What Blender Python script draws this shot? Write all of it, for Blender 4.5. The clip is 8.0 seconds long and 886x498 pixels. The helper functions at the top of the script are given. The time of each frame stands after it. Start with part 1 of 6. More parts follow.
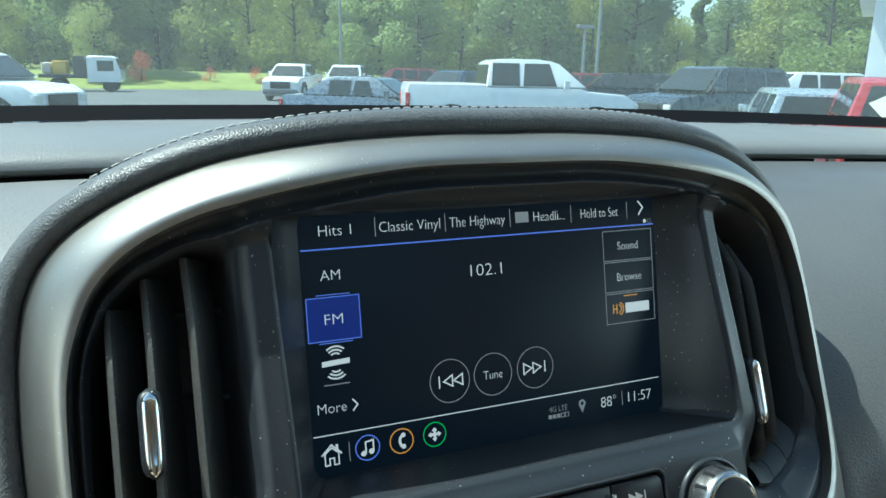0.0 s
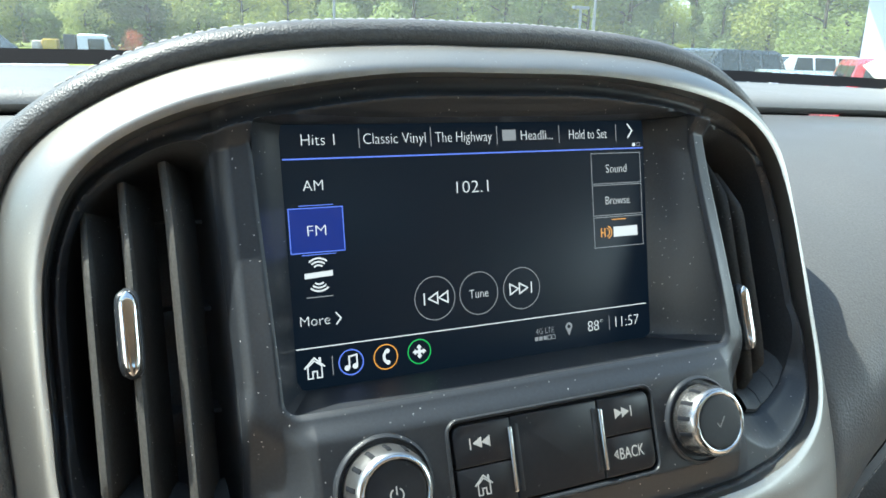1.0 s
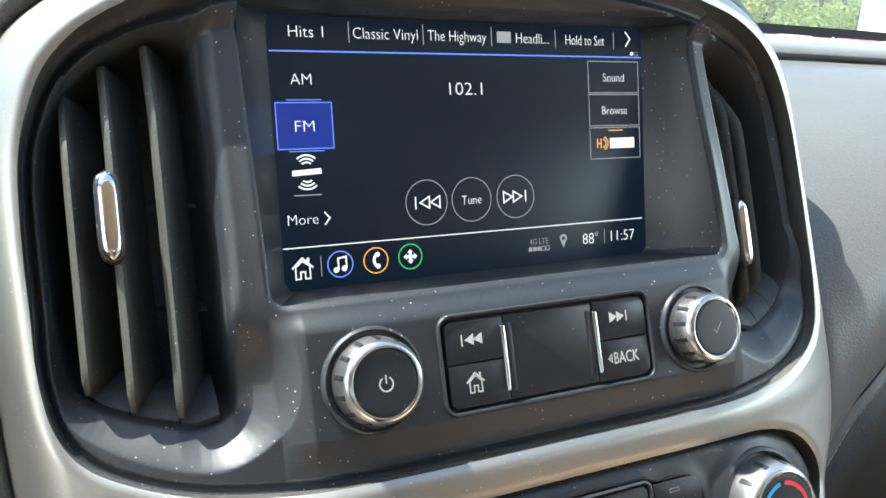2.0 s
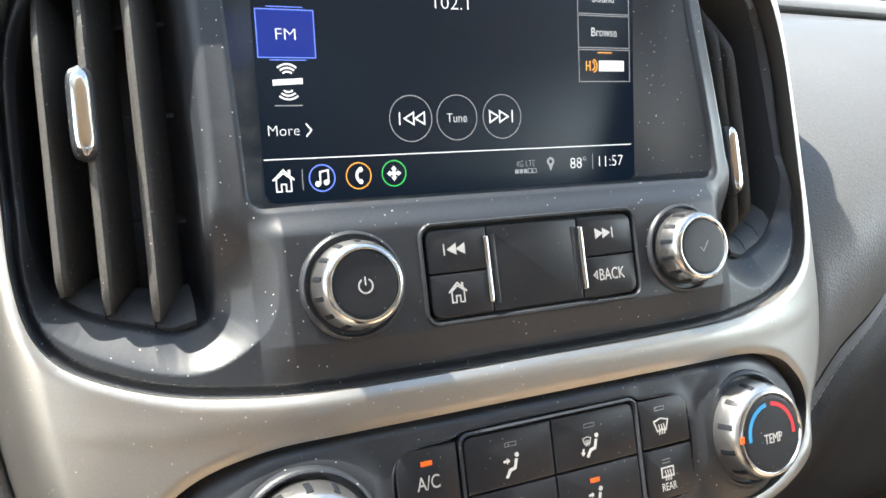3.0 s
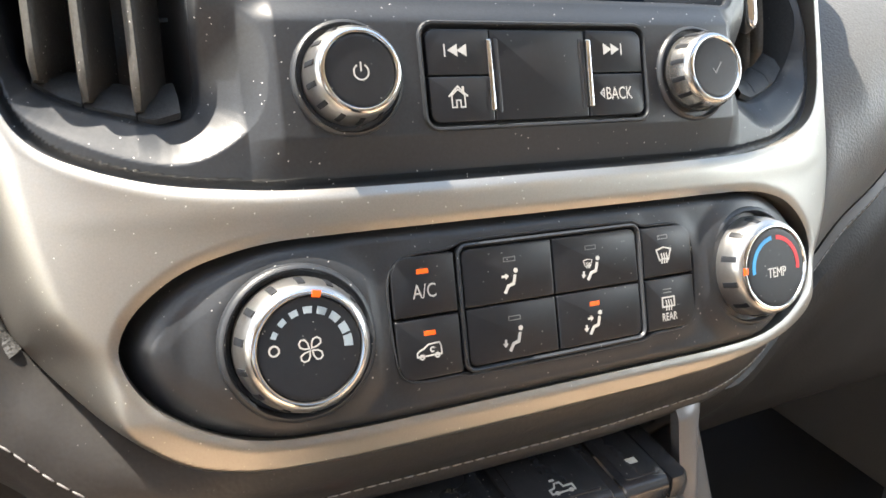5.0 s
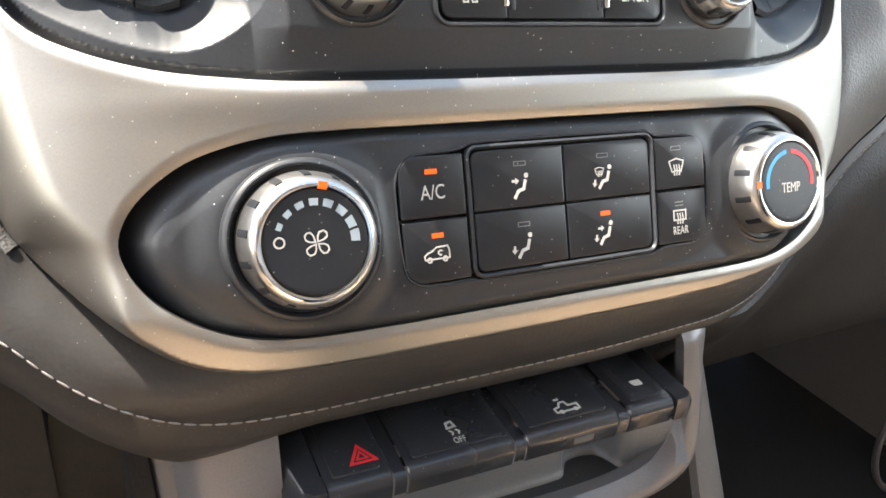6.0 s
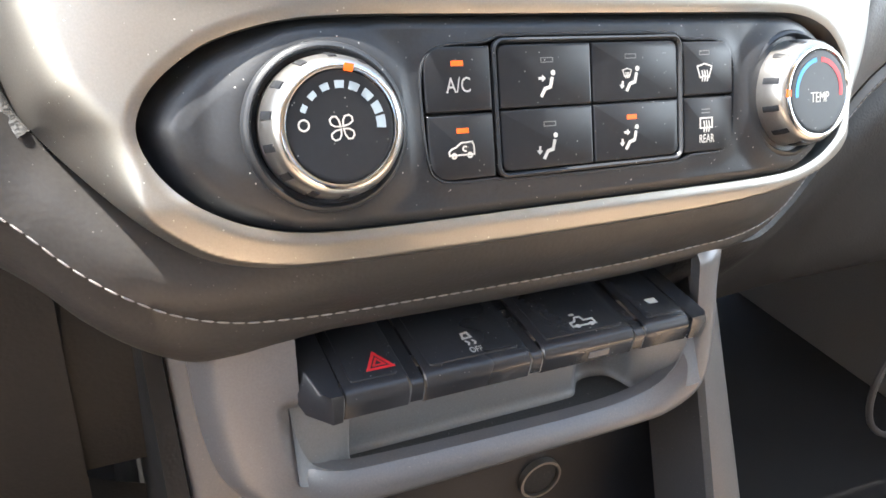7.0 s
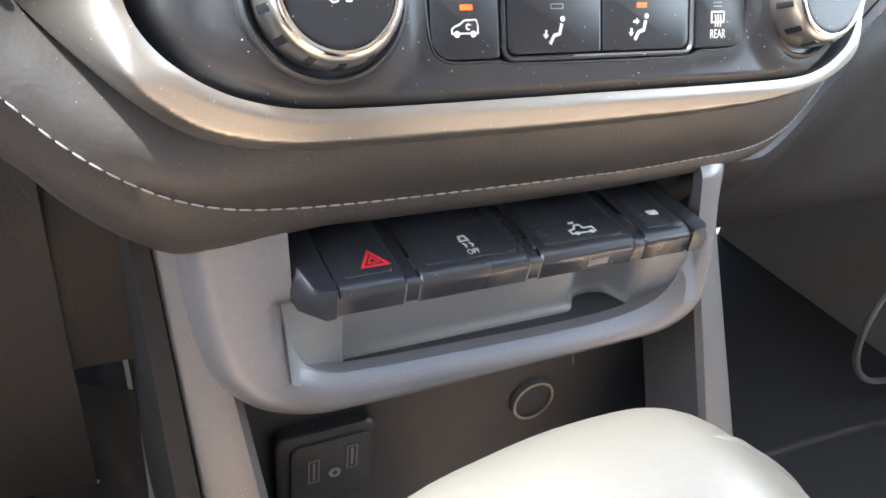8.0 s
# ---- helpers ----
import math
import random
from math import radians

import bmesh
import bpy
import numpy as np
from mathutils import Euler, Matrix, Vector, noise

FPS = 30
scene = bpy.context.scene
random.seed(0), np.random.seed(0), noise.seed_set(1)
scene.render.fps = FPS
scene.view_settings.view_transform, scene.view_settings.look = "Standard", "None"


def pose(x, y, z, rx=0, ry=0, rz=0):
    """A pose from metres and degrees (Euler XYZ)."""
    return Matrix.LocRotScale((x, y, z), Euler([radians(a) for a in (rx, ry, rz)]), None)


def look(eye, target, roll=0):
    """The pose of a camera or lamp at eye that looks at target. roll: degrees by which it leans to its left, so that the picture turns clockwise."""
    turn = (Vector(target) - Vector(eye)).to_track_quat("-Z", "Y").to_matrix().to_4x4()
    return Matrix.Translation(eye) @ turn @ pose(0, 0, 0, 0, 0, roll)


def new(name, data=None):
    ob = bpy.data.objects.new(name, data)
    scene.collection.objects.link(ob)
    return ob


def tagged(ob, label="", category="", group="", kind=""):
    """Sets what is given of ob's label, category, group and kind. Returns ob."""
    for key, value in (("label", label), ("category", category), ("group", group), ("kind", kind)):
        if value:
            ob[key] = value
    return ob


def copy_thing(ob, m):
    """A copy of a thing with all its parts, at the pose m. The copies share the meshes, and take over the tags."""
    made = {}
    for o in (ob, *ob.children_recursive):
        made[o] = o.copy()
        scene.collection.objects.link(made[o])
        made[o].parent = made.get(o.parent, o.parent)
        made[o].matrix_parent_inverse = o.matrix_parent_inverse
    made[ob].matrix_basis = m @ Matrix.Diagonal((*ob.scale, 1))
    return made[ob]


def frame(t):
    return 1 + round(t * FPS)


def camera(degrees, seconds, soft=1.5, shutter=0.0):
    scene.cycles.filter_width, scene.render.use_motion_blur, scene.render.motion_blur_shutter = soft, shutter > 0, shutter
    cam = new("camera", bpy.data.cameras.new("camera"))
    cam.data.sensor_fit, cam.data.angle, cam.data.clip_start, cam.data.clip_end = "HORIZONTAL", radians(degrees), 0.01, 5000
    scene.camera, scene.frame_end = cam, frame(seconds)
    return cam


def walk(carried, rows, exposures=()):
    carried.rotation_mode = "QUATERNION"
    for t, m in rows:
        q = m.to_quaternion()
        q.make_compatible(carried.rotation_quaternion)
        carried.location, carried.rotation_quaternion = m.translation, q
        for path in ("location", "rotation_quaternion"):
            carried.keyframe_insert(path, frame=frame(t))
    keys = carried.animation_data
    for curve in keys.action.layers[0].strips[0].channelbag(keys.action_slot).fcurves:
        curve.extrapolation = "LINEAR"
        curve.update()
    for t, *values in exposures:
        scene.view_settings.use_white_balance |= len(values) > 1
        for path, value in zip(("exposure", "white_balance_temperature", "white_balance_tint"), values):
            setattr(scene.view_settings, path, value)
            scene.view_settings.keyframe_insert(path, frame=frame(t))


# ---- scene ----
cam = camera(61.7, 8.0, soft=1.6)
PATH = [
    (0, (-0.15013, 0.01209, 1.50200), (0.6387, 1.7884, 1.0303), 1.33),
    (0.5, (-0.14857, 0.00952, 1.48694), (0.6493, 1.7765, 0.9957), 1.49),
    (1, (-0.14723, 0.00801, 1.47339), (0.6532, 1.7663, 0.9561), 1.71),
    (1.5, (-0.14575, 0.00603, 1.45692), (0.6508, 1.7592, 0.9167), 1.79),
    (1.7, (-0.14666, 0.00711, 1.45035), (0.6588, 1.7516, 0.8954), 1.96),
    (3, (-0.14179, 0.00085, 1.41520), (0.6729, 1.7182, 0.7931), 2.55),
    (3.5, (-0.14217, -0.00076, 1.40203), (0.6753, 1.7015, 0.7434), 2.81),
    (4, (-0.14354, -0.00070, 1.38893), (0.6769, 1.6844, 0.6908), 3.17),
    (5.5, (-0.14402, -0.00284, 1.35788), (0.6781, 1.6250, 0.5367), 4.32),
    (6, (-0.14733, -0.00289, 1.34648), (0.6750, 1.6009, 0.4795), 4.74),
    (6.5, (-0.15193, -0.00280, 1.33575), (0.6712, 1.5726, 0.4189), 5.36),
    (7, (-0.15607, -0.00307, 1.32613), (0.6654, 1.5421, 0.3578), 5.94),
    (7.5, (-0.15645, -0.00457, 1.31475), (0.6681, 1.5098, 0.3015), 6.69),
    (8, (-0.15829, -0.00696, 1.30212), (0.6711, 1.4722, 0.2418), 7.56),
]
EXPOSURES = [(0.0, 0.72, 5600, -12), (0.5, 1.10, 5950, -7), (1.5, 1.68, 6150, 0), (3.0, 2.12, 6700, 7), (3.5, 2.16, 6800, 8), (5.5, 2.26, 7150, 10), (6.5, 2.48, 6950, 10), (8.0, 3.05, 6350, 9)]
walk(cam, [(t, look(eye, target, roll)) for t, eye, target, roll in PATH], EXPOSURES)

# ---- light ----
SUN_ELEVATION, SUN_AZIMUTH = 62.0, -56.0  # degrees; the azimuth is counted from straight ahead to the right
world = bpy.data.worlds.new("sky")
scene.world = world
world.use_nodes = True
wn = world.node_tree.nodes
sky = wn.new("ShaderNodeTexSky")
sky.sky_type, sky.sun_disc = "NISHITA", False
sky.sun_elevation, sky.sun_rotation = radians(SUN_ELEVATION), radians(SUN_AZIMUTH)
sky.air_density, sky.dust_density = 1.0, 1.5
wn["Background"].inputs["Strength"].default_value = 0.15
world.node_tree.links.new(sky.outputs["Color"], wn["Background"].inputs["Color"])
sun = new("sun", bpy.data.lights.new("sun", "SUN"))
sun.data.energy, sun.data.angle, sun.data.color = 5.0, radians(0.5), (1.0, 0.95, 0.88)
se, sa = radians(SUN_ELEVATION), radians(SUN_AZIMUTH)
sun_from = Vector((math.cos(se) * math.sin(sa), math.cos(se) * math.cos(sa), math.sin(se)))
sun.matrix_world = look(sun_from * 30, (0, 0, 0))

# added lamps in the side windows: daylight at right, warm cabin bounce at left
for side in (-1, 1):
    win = new("window_fill", bpy.data.lights.new("window_fill", "AREA"))
    win.data.shape, win.data.size, win.data.size_y = "RECTANGLE", (0.6 if side < 0 else 1.3), (0.36 if side < 0 else 0.28)
    win.data.energy, win.data.color = (0.6 if side < 0 else 1.7), ((1.0, 0.87, 0.72) if side < 0 else (0.90, 0.97, 1.0))
    win.matrix_world = look((side * 0.86, (0.12 if side < 0 else 0.0), (1.44 if side < 0 else 1.49)), (0, 0.10, 1.40))

# ---- materials ----
def material(name, base, rough=0.5, metal=0.0, grain=0.0, grain_scale=400.0, bump=0.0, bump_scale=600.0, bump_kind="noise", dust=0.0,
             spread=0.0, coat=0.0, emit=None, emit_strength=1.0, specular=0.5, shift=0.0):
    """A surface with fine grain, wide stains, relief and pale dust specks, in object space metres."""
    m = bpy.data.materials.new(name)
    m.use_nodes = True
    n, l = m.node_tree.nodes, m.node_tree.links
    b = n["Principled BSDF"]
    b.inputs["Base Color"].default_value = (*base, 1)
    b.inputs["Roughness"].default_value = rough
    b.inputs["Metallic"].default_value = metal
    b.inputs["Coat Weight"].default_value = coat
    b.inputs["Specular IOR Level"].default_value = specular
    if emit:
        b.inputs["Emission Color"].default_value = (*emit, 1)
        b.inputs["Emission Strength"].default_value = emit_strength
        return m
    co = n.new("ShaderNodeTexCoord").outputs["Object"]

    def tex(scale, detail=3.0):
        t = n.new("ShaderNodeTexNoise")
        t.inputs["Scale"].default_value, t.inputs["Detail"].default_value = scale, detail
        l.new(co, t.inputs["Vector"])
        return t.outputs["Fac"]

    def mapped(value, lo, hi, a, c):
        r = n.new("ShaderNodeMapRange")
        for key, v in zip(("From Min", "From Max", "To Min", "To Max"), (lo, hi, a, c)):
            r.inputs[key].default_value = v
        l.new(value, r.inputs["Value"])
        return r.outputs["Result"]

    def mixed(kind, fac, a, c):
        x = n.new("ShaderNodeMix")
        x.data_type, x.blend_type = "RGBA", kind
        for sock, v in zip((x.inputs[0], x.inputs[6], x.inputs[7]), (fac, a, c)):
            if isinstance(v, bpy.types.NodeSocket):
                l.new(v, sock)
            else:
                sock.default_value = v
        return x.outputs[2]

    colour = (*base, 1)
    if spread:
        k = mapped(tex(6.0 if shift == 0 else shift), 0.3, 0.7, 1 - spread, 1 + spread)
        v = n.new("ShaderNodeCombineColor")
        for i in range(3):
            l.new(k, v.inputs[i])
        colour = mixed("MULTIPLY", 1.0, colour, v.outputs[0])
        l.new(mapped(tex(9.0), 0.3, 0.7, rough * 0.85, min(1, rough * 1.15)), b.inputs["Roughness"])
    if grain:
        k = mapped(tex(grain_scale, 2.0), 0.25, 0.75, 1 - grain, 1 + grain)
        v = n.new("ShaderNodeCombineColor")
        for i in range(3):
            l.new(k, v.inputs[i])
        colour = mixed("MULTIPLY", 1.0, colour, v.outputs[0])
    if dust:
        t = n.new("ShaderNodeTexVoronoi")
        t.inputs["Scale"].default_value = 330.0
        l.new(co, t.inputs["Vector"])
        near = mapped(t.outputs["Distance"], 0.04, 0.10, 1.0, 0.0)
        few = mapped(tex(45.0), 0.42, 0.54, 0.0, 1.0)
        both = n.new("ShaderNodeMath")
        both.operation = "MULTIPLY"
        l.new(near, both.inputs[0]), l.new(few, both.inputs[1])
        amount = n.new("ShaderNodeMath")
        amount.operation = "MULTIPLY"
        l.new(both.outputs[0], amount.inputs[0])
        amount.inputs[1].default_value = dust
        colour = mixed("MIX", amount.outputs[0], colour, (0.85, 0.83, 0.79, 1))
        if metal:
            l.new(mapped(amount.outputs[0], 0, 1, metal, 0), b.inputs["Metallic"])
    if isinstance(colour, bpy.types.NodeSocket):
        l.new(colour, b.inputs["Base Color"])
    if bump:
        if bump_kind == "cells":
            t = n.new("ShaderNodeTexVoronoi")
            t.feature = "SMOOTH_F1"
            t.inputs["Scale"].default_value = bump_scale
            l.new(co, t.inputs["Vector"])
            h = t.outputs["Distance"]
        else:
            h = tex(bump_scale, 4.0)
        bn = n.new("ShaderNodeBump")
        bn.inputs["Strength"].default_value, bn.inputs["Distance"].default_value = bump, 0.001
        l.new(h, bn.inputs["Height"])
        l.new(bn.outputs["Normal"], b.inputs["Normal"])
    return m


SILVER = material("satin_silver_paint", (0.332, 0.320, 0.298), 0.41, 0.95, grain=0.05, grain_scale=1500, spread=0.05, dust=0.9, bump=0.02, bump_scale=1500)
BLACK = material("satin_black_plastic", (0.021, 0.024, 0.029), 0.41, specular=0.48, grain=0.15, grain_scale=900, spread=0.1, dust=0.85, bump=0.06, bump_scale=1800)
BLACK_MATTE = material("grained_black_plastic", (0.040, 0.043, 0.047), 0.5, specular=0.3, grain=0.2, grain_scale=900, spread=0.1, dust=0.3, bump=0.15, bump_scale=1200)
# vent slats: dust specks, over a base lightened to stand for sunlight
SLAT = material("dusty_sunlit_black_plastic", (0.060, 0.058, 0.054), 0.55, specular=0.3, grain=0.25, grain_scale=900, spread=0.12, dust=0.8, bump=0.15, bump_scale=1200)
KEY = material("soft_touch_black_key", (0.013, 0.015, 0.019), 0.35, specular=0.45, grain=0.1, spread=0.1, dust=0.35, bump=0.03, bump_scale=2000)
SWITCH = material("satin_black_switch", (0.021, 0.023, 0.028), 0.28, grain=0.1, spread=0.1, dust=0.4, bump=0.03, bump_scale=2000, specular=0.6)
# the console frame's plastic with a lighter base that stands for sky light
TRAY_GREY = material("skylit_grey_tray", (0.20, 0.21, 0.225), 0.40, 0.2, grain=0.08, grain_scale=1200, spread=0.08, dust=0.2, bump=0.03, bump_scale=1500)
POCKET = material("dark_pocket_plastic", (0.017, 0.020, 0.026), 0.45, grain=0.15, grain_scale=900, spread=0.1, bump=0.1, bump_scale=1000)
GROOVE = material("dark_joint", (0.004, 0.004, 0.004), 0.7, grain=0.1)
LEATHER = material("black_grained_leather", (0.080, 0.080, 0.080), 0.44, grain=0.2, spread=0.1, bump=0.36, bump_scale=1150, bump_kind="cells")
LEATHER_GREY = material("dark_ash_leather", (0.036, 0.034, 0.033), 0.52, grain=0.1, grain_scale=700, spread=0.08, dust=0.15, bump=0.10, bump_scale=600, bump_kind="cells")
DASH_GREY = material("grey_grained_vinyl", (0.15, 0.15, 0.148), 0.5, grain=0.08, grain_scale=500, spread=0.06, bump=0.2, bump_scale=700, bump_kind="cells")
KNOB_METAL = material("bright_metal_plastic", (0.43, 0.43, 0.43), 0.29, 0.95, grain=0.05, grain_scale=800, spread=0.06, dust=0.4)
CHROME = material("chrome", (0.64, 0.64, 0.64), 0.13, 1.0, grain=0.03, spread=0.03)
BRUSHED = material("satin_chrome", (0.38, 0.37, 0.35), 0.36, 0.9, grain=0.05, grain_scale=800, spread=0.05, dust=0.5)
GUNMETAL = material("dark_metallic_plastic", (0.150, 0.150, 0.157), 0.37, 0.35, grain=0.08, grain_scale=1200, spread=0.08, dust=0.15, bump=0.03, bump_scale=1500)
THREAD = material("grey_thread", (0.29, 0.28, 0.27), 0.7, grain=0.2, grain_scale=2500, bump=0.4, bump_scale=3000)
PRINT = material("pale_print", (0.50, 0.50, 0.48), 0.5, grain=0.05)
PRINT_BLUE = material("pale_blue_print", (0.30, 0.37, 0.42), 0.5, grain=0.05)
RED = material("red_print", (0.62, 0.03, 0.04), 0.4, grain=0.08, spread=0.05)
BLUE = material("blue_print", (0.03, 0.30, 0.62), 0.4, grain=0.05)
AMBER = material("amber_indicator", (0.45, 0.06, 0.01), 0.4, emit=(1.0, 0.13, 0.003), emit_strength=0.21)
LAMP_OFF = material("unlit_indicator", (0.16, 0.16, 0.16), 0.5, grain=0.1)
BEIGE = material("pale_beige_leather", (0.058, 0.056, 0.051), 0.42, grain=0.05, grain_scale=500, spread=0.07, bump=0.06, bump_scale=300)
CARPET = material("black_carpet", (0.013, 0.014, 0.016), 0.95, grain=0.4, grain_scale=900, bump=0.6, bump_scale=900)
CLOTH = material("tan_cabin_cloth", (0.53, 0.39, 0.275), 0.8, grain=0.2, spread=0.15, bump=0.3)
SEAT_GREY = material("dark_ash_seat_cloth", (0.17, 0.17, 0.175), 0.8, grain=0.2, spread=0.15, bump=0.3)
HEADLINER = material("pale_headliner_cloth", (0.60, 0.53, 0.43), 0.9, grain=0.1, spread=0.05, bump=0.2)
FRIT = material("black_glass_border", (0.003, 0.003, 0.004), 0.9, grain=0.1, specular=0.1)
PASSENGER = material("charcoal_grained_vinyl", (0.080, 0.081, 0.082), 0.5, grain=0.2, grain_scale=900, spread=0.06, bump=0.22, bump_scale=800, bump_kind="cells")
# the ash leather again, its colour darkened to put the lower panel in shade
GLOVE = material("shaded_ash_leather", (0.013, 0.013, 0.014), 0.55, specular=0.25, grain=0.12, grain_scale=700, spread=0.08, bump=0.25, bump_scale=700, bump_kind="cells")
THREAD_PALE = material("pale_thread", (0.42, 0.42, 0.41), 0.7, grain=0.2, grain_scale=2500)
KNEE = material("black_lower_trim", (0.010, 0.0098, 0.0098), 0.6, specular=0.3, grain=0.15, spread=0.1, bump=0.12, bump_scale=700, bump_kind="cells")


def glow(name, colour, strength):
    return material(name, (0.01, 0.01, 0.01), 0.3, emit=colour, emit_strength=strength)


SCREEN_WHITE = glow("lit_white", (0.86, 0.88, 0.92), 0.37)
SCREEN_DIM = glow("lit_grey", (0.75, 0.78, 0.85), 0.15)
SCREEN_BLUE_LINE = glow("lit_blue_line", (0.13, 0.22, 0.85), 0.45)
SCREEN_BLUE = glow("lit_blue_field", (0.005, 0.026, 0.28), 0.32)
SCREEN_AMBER = glow("lit_amber", (0.95, 0.42, 0.07), 0.34)
SCREEN_GREEN = glow("lit_green", (0.05, 0.55, 0.12), 0.36)
DISPLAY = bpy.data.materials.new("display_glass")
DISPLAY.use_nodes = True
_b = DISPLAY.node_tree.nodes["Principled BSDF"]
_b.inputs["Base Color"].default_value = (0.004, 0.004, 0.006, 1)
_b.inputs["Roughness"].default_value = 0.33
_b.inputs["Specular IOR Level"].default_value = 0.30
_b.inputs["Emission Color"].default_value = (0.06, 0.15, 0.30, 1)
_b.inputs["Emission Strength"].default_value = 0.019

# ---- axes of the dashboard ----
# FACE: u across, v up the tilted face, w out of it towards the seats
FACE = Matrix(((1, 0, 0, 0.003), (0, 0.3633, -0.9317, 0.221), (0, 0.9317, 0.3633, 1.31), (0, 0, 0, 1)))
SCREEN = Matrix(((1, 0, 0, 0.001), (0, 0.213, -0.977, 0.2878), (0, 0.977, 0.213, 1.392), (0, 0, 0, 1)))


def link(name, bm, mat, parent=None, label="", m=None, smooth=True):
    me = bpy.data.meshes.new(name)
    if m is not None:
        bm.transform(m)
    bmesh.ops.recalc_face_normals(bm, faces=bm.faces)
    if smooth:
        for f in bm.faces:
            f.smooth = True
        for e in bm.edges:
            if len(e.link_faces) == 2 and e.calc_face_angle(0) > 0.75:
                e.smooth = False
    bm.to_mesh(me)
    bm.free()
    me.materials.append(mat)
    ob = new(name, me)
    if parent is not None:
        ob.parent = parent
    if label:
        ob["label"] = label
    return ob


part = link


def thing(name, label, category, group="", kind=""):
    return tagged(new(name), label, category, group, kind)


def smooth_loop(points, n=240, closed=True):
    """Catmull-Rom through the points, spread evenly."""
    p = np.array(points, float)
    k = len(p)
    out = []
    for i in range(k if closed else k - 1):
        a, b, c, d = (p[(i + j) % k] if closed else p[min(max(i + j, 0), k - 1)] for j in (-1, 0, 1, 2))
        for t in np.linspace(0, 1, 12, endpoint=False):
            out.append(0.5 * (2 * b + (c - a) * t + (2 * a - 5 * b + 4 * c - d) * t * t + (3 * b - a - 3 * c + d) * t ** 3))
    out = np.array(out + ([out[0]] if closed else [p[-1]]))
    s = np.r_[0, np.cumsum(np.linalg.norm(np.diff(out, axis=0), axis=1))]
    q = np.linspace(0, s[-1], n, endpoint=not closed)
    return np.stack([np.interp(q, s, out[:, j]) for j in range(p.shape[1])], 1)


def mirrored(half):
    """A closed contour from its left half, listed from the top middle down to the bottom middle."""
    return list(half) + [(-x, y) for x, y in half[::-1] if x != 0]


def rounded(x0, y0, x1, y1, r, n=6):
    """A rectangle with round corners; r is one radius, or four from the lower left round to the right."""
    rs = r if isinstance(r, (tuple, list)) else (r,) * 4
    pts = []
    for (cx, cy, a), q in zip(((x0, y0, 180), (x1, y0, 270), (x1, y1, 0), (x0, y1, 90)), rs):
        ox, oy = (cx + q if cx == x0 else cx - q), (cy + q if cy == y0 else cy - q)
        for i in range(n + 1):
            b = radians(a + 90 * i / n)
            pts.append((ox + q * math.cos(b), oy + q * math.sin(b)))
    return pts


def away(P, C):
    """Distance from the points P to the closed contour C, and the nearest points on it."""
    A, B = C, np.roll(C, -1, 0)
    best, near = np.full(len(P), 1e9), np.zeros_like(P)
    for a, b in zip(A, B):
        d = b - a
        t = np.clip(((P - a) @ d) / max(d @ d, 1e-12), 0, 1)
        q = a + t[:, None] * d
        r = np.hypot(*(P - q).T)
        m = r < best
        best[m], near[m] = r[m], q[m]
    return best, near


def inside(P, C):
    odd = np.zeros(len(P), bool)
    for a, b in zip(C, np.roll(C, -1, 0)):
        if a[1] != b[1]:
            odd ^= ((a[1] > P[:, 1]) != (b[1] > P[:, 1])) & (P[:, 0] < (b[0] - a[0]) * (P[:, 1] - a[1]) / (b[1] - a[1]) + a[0])
    return odd


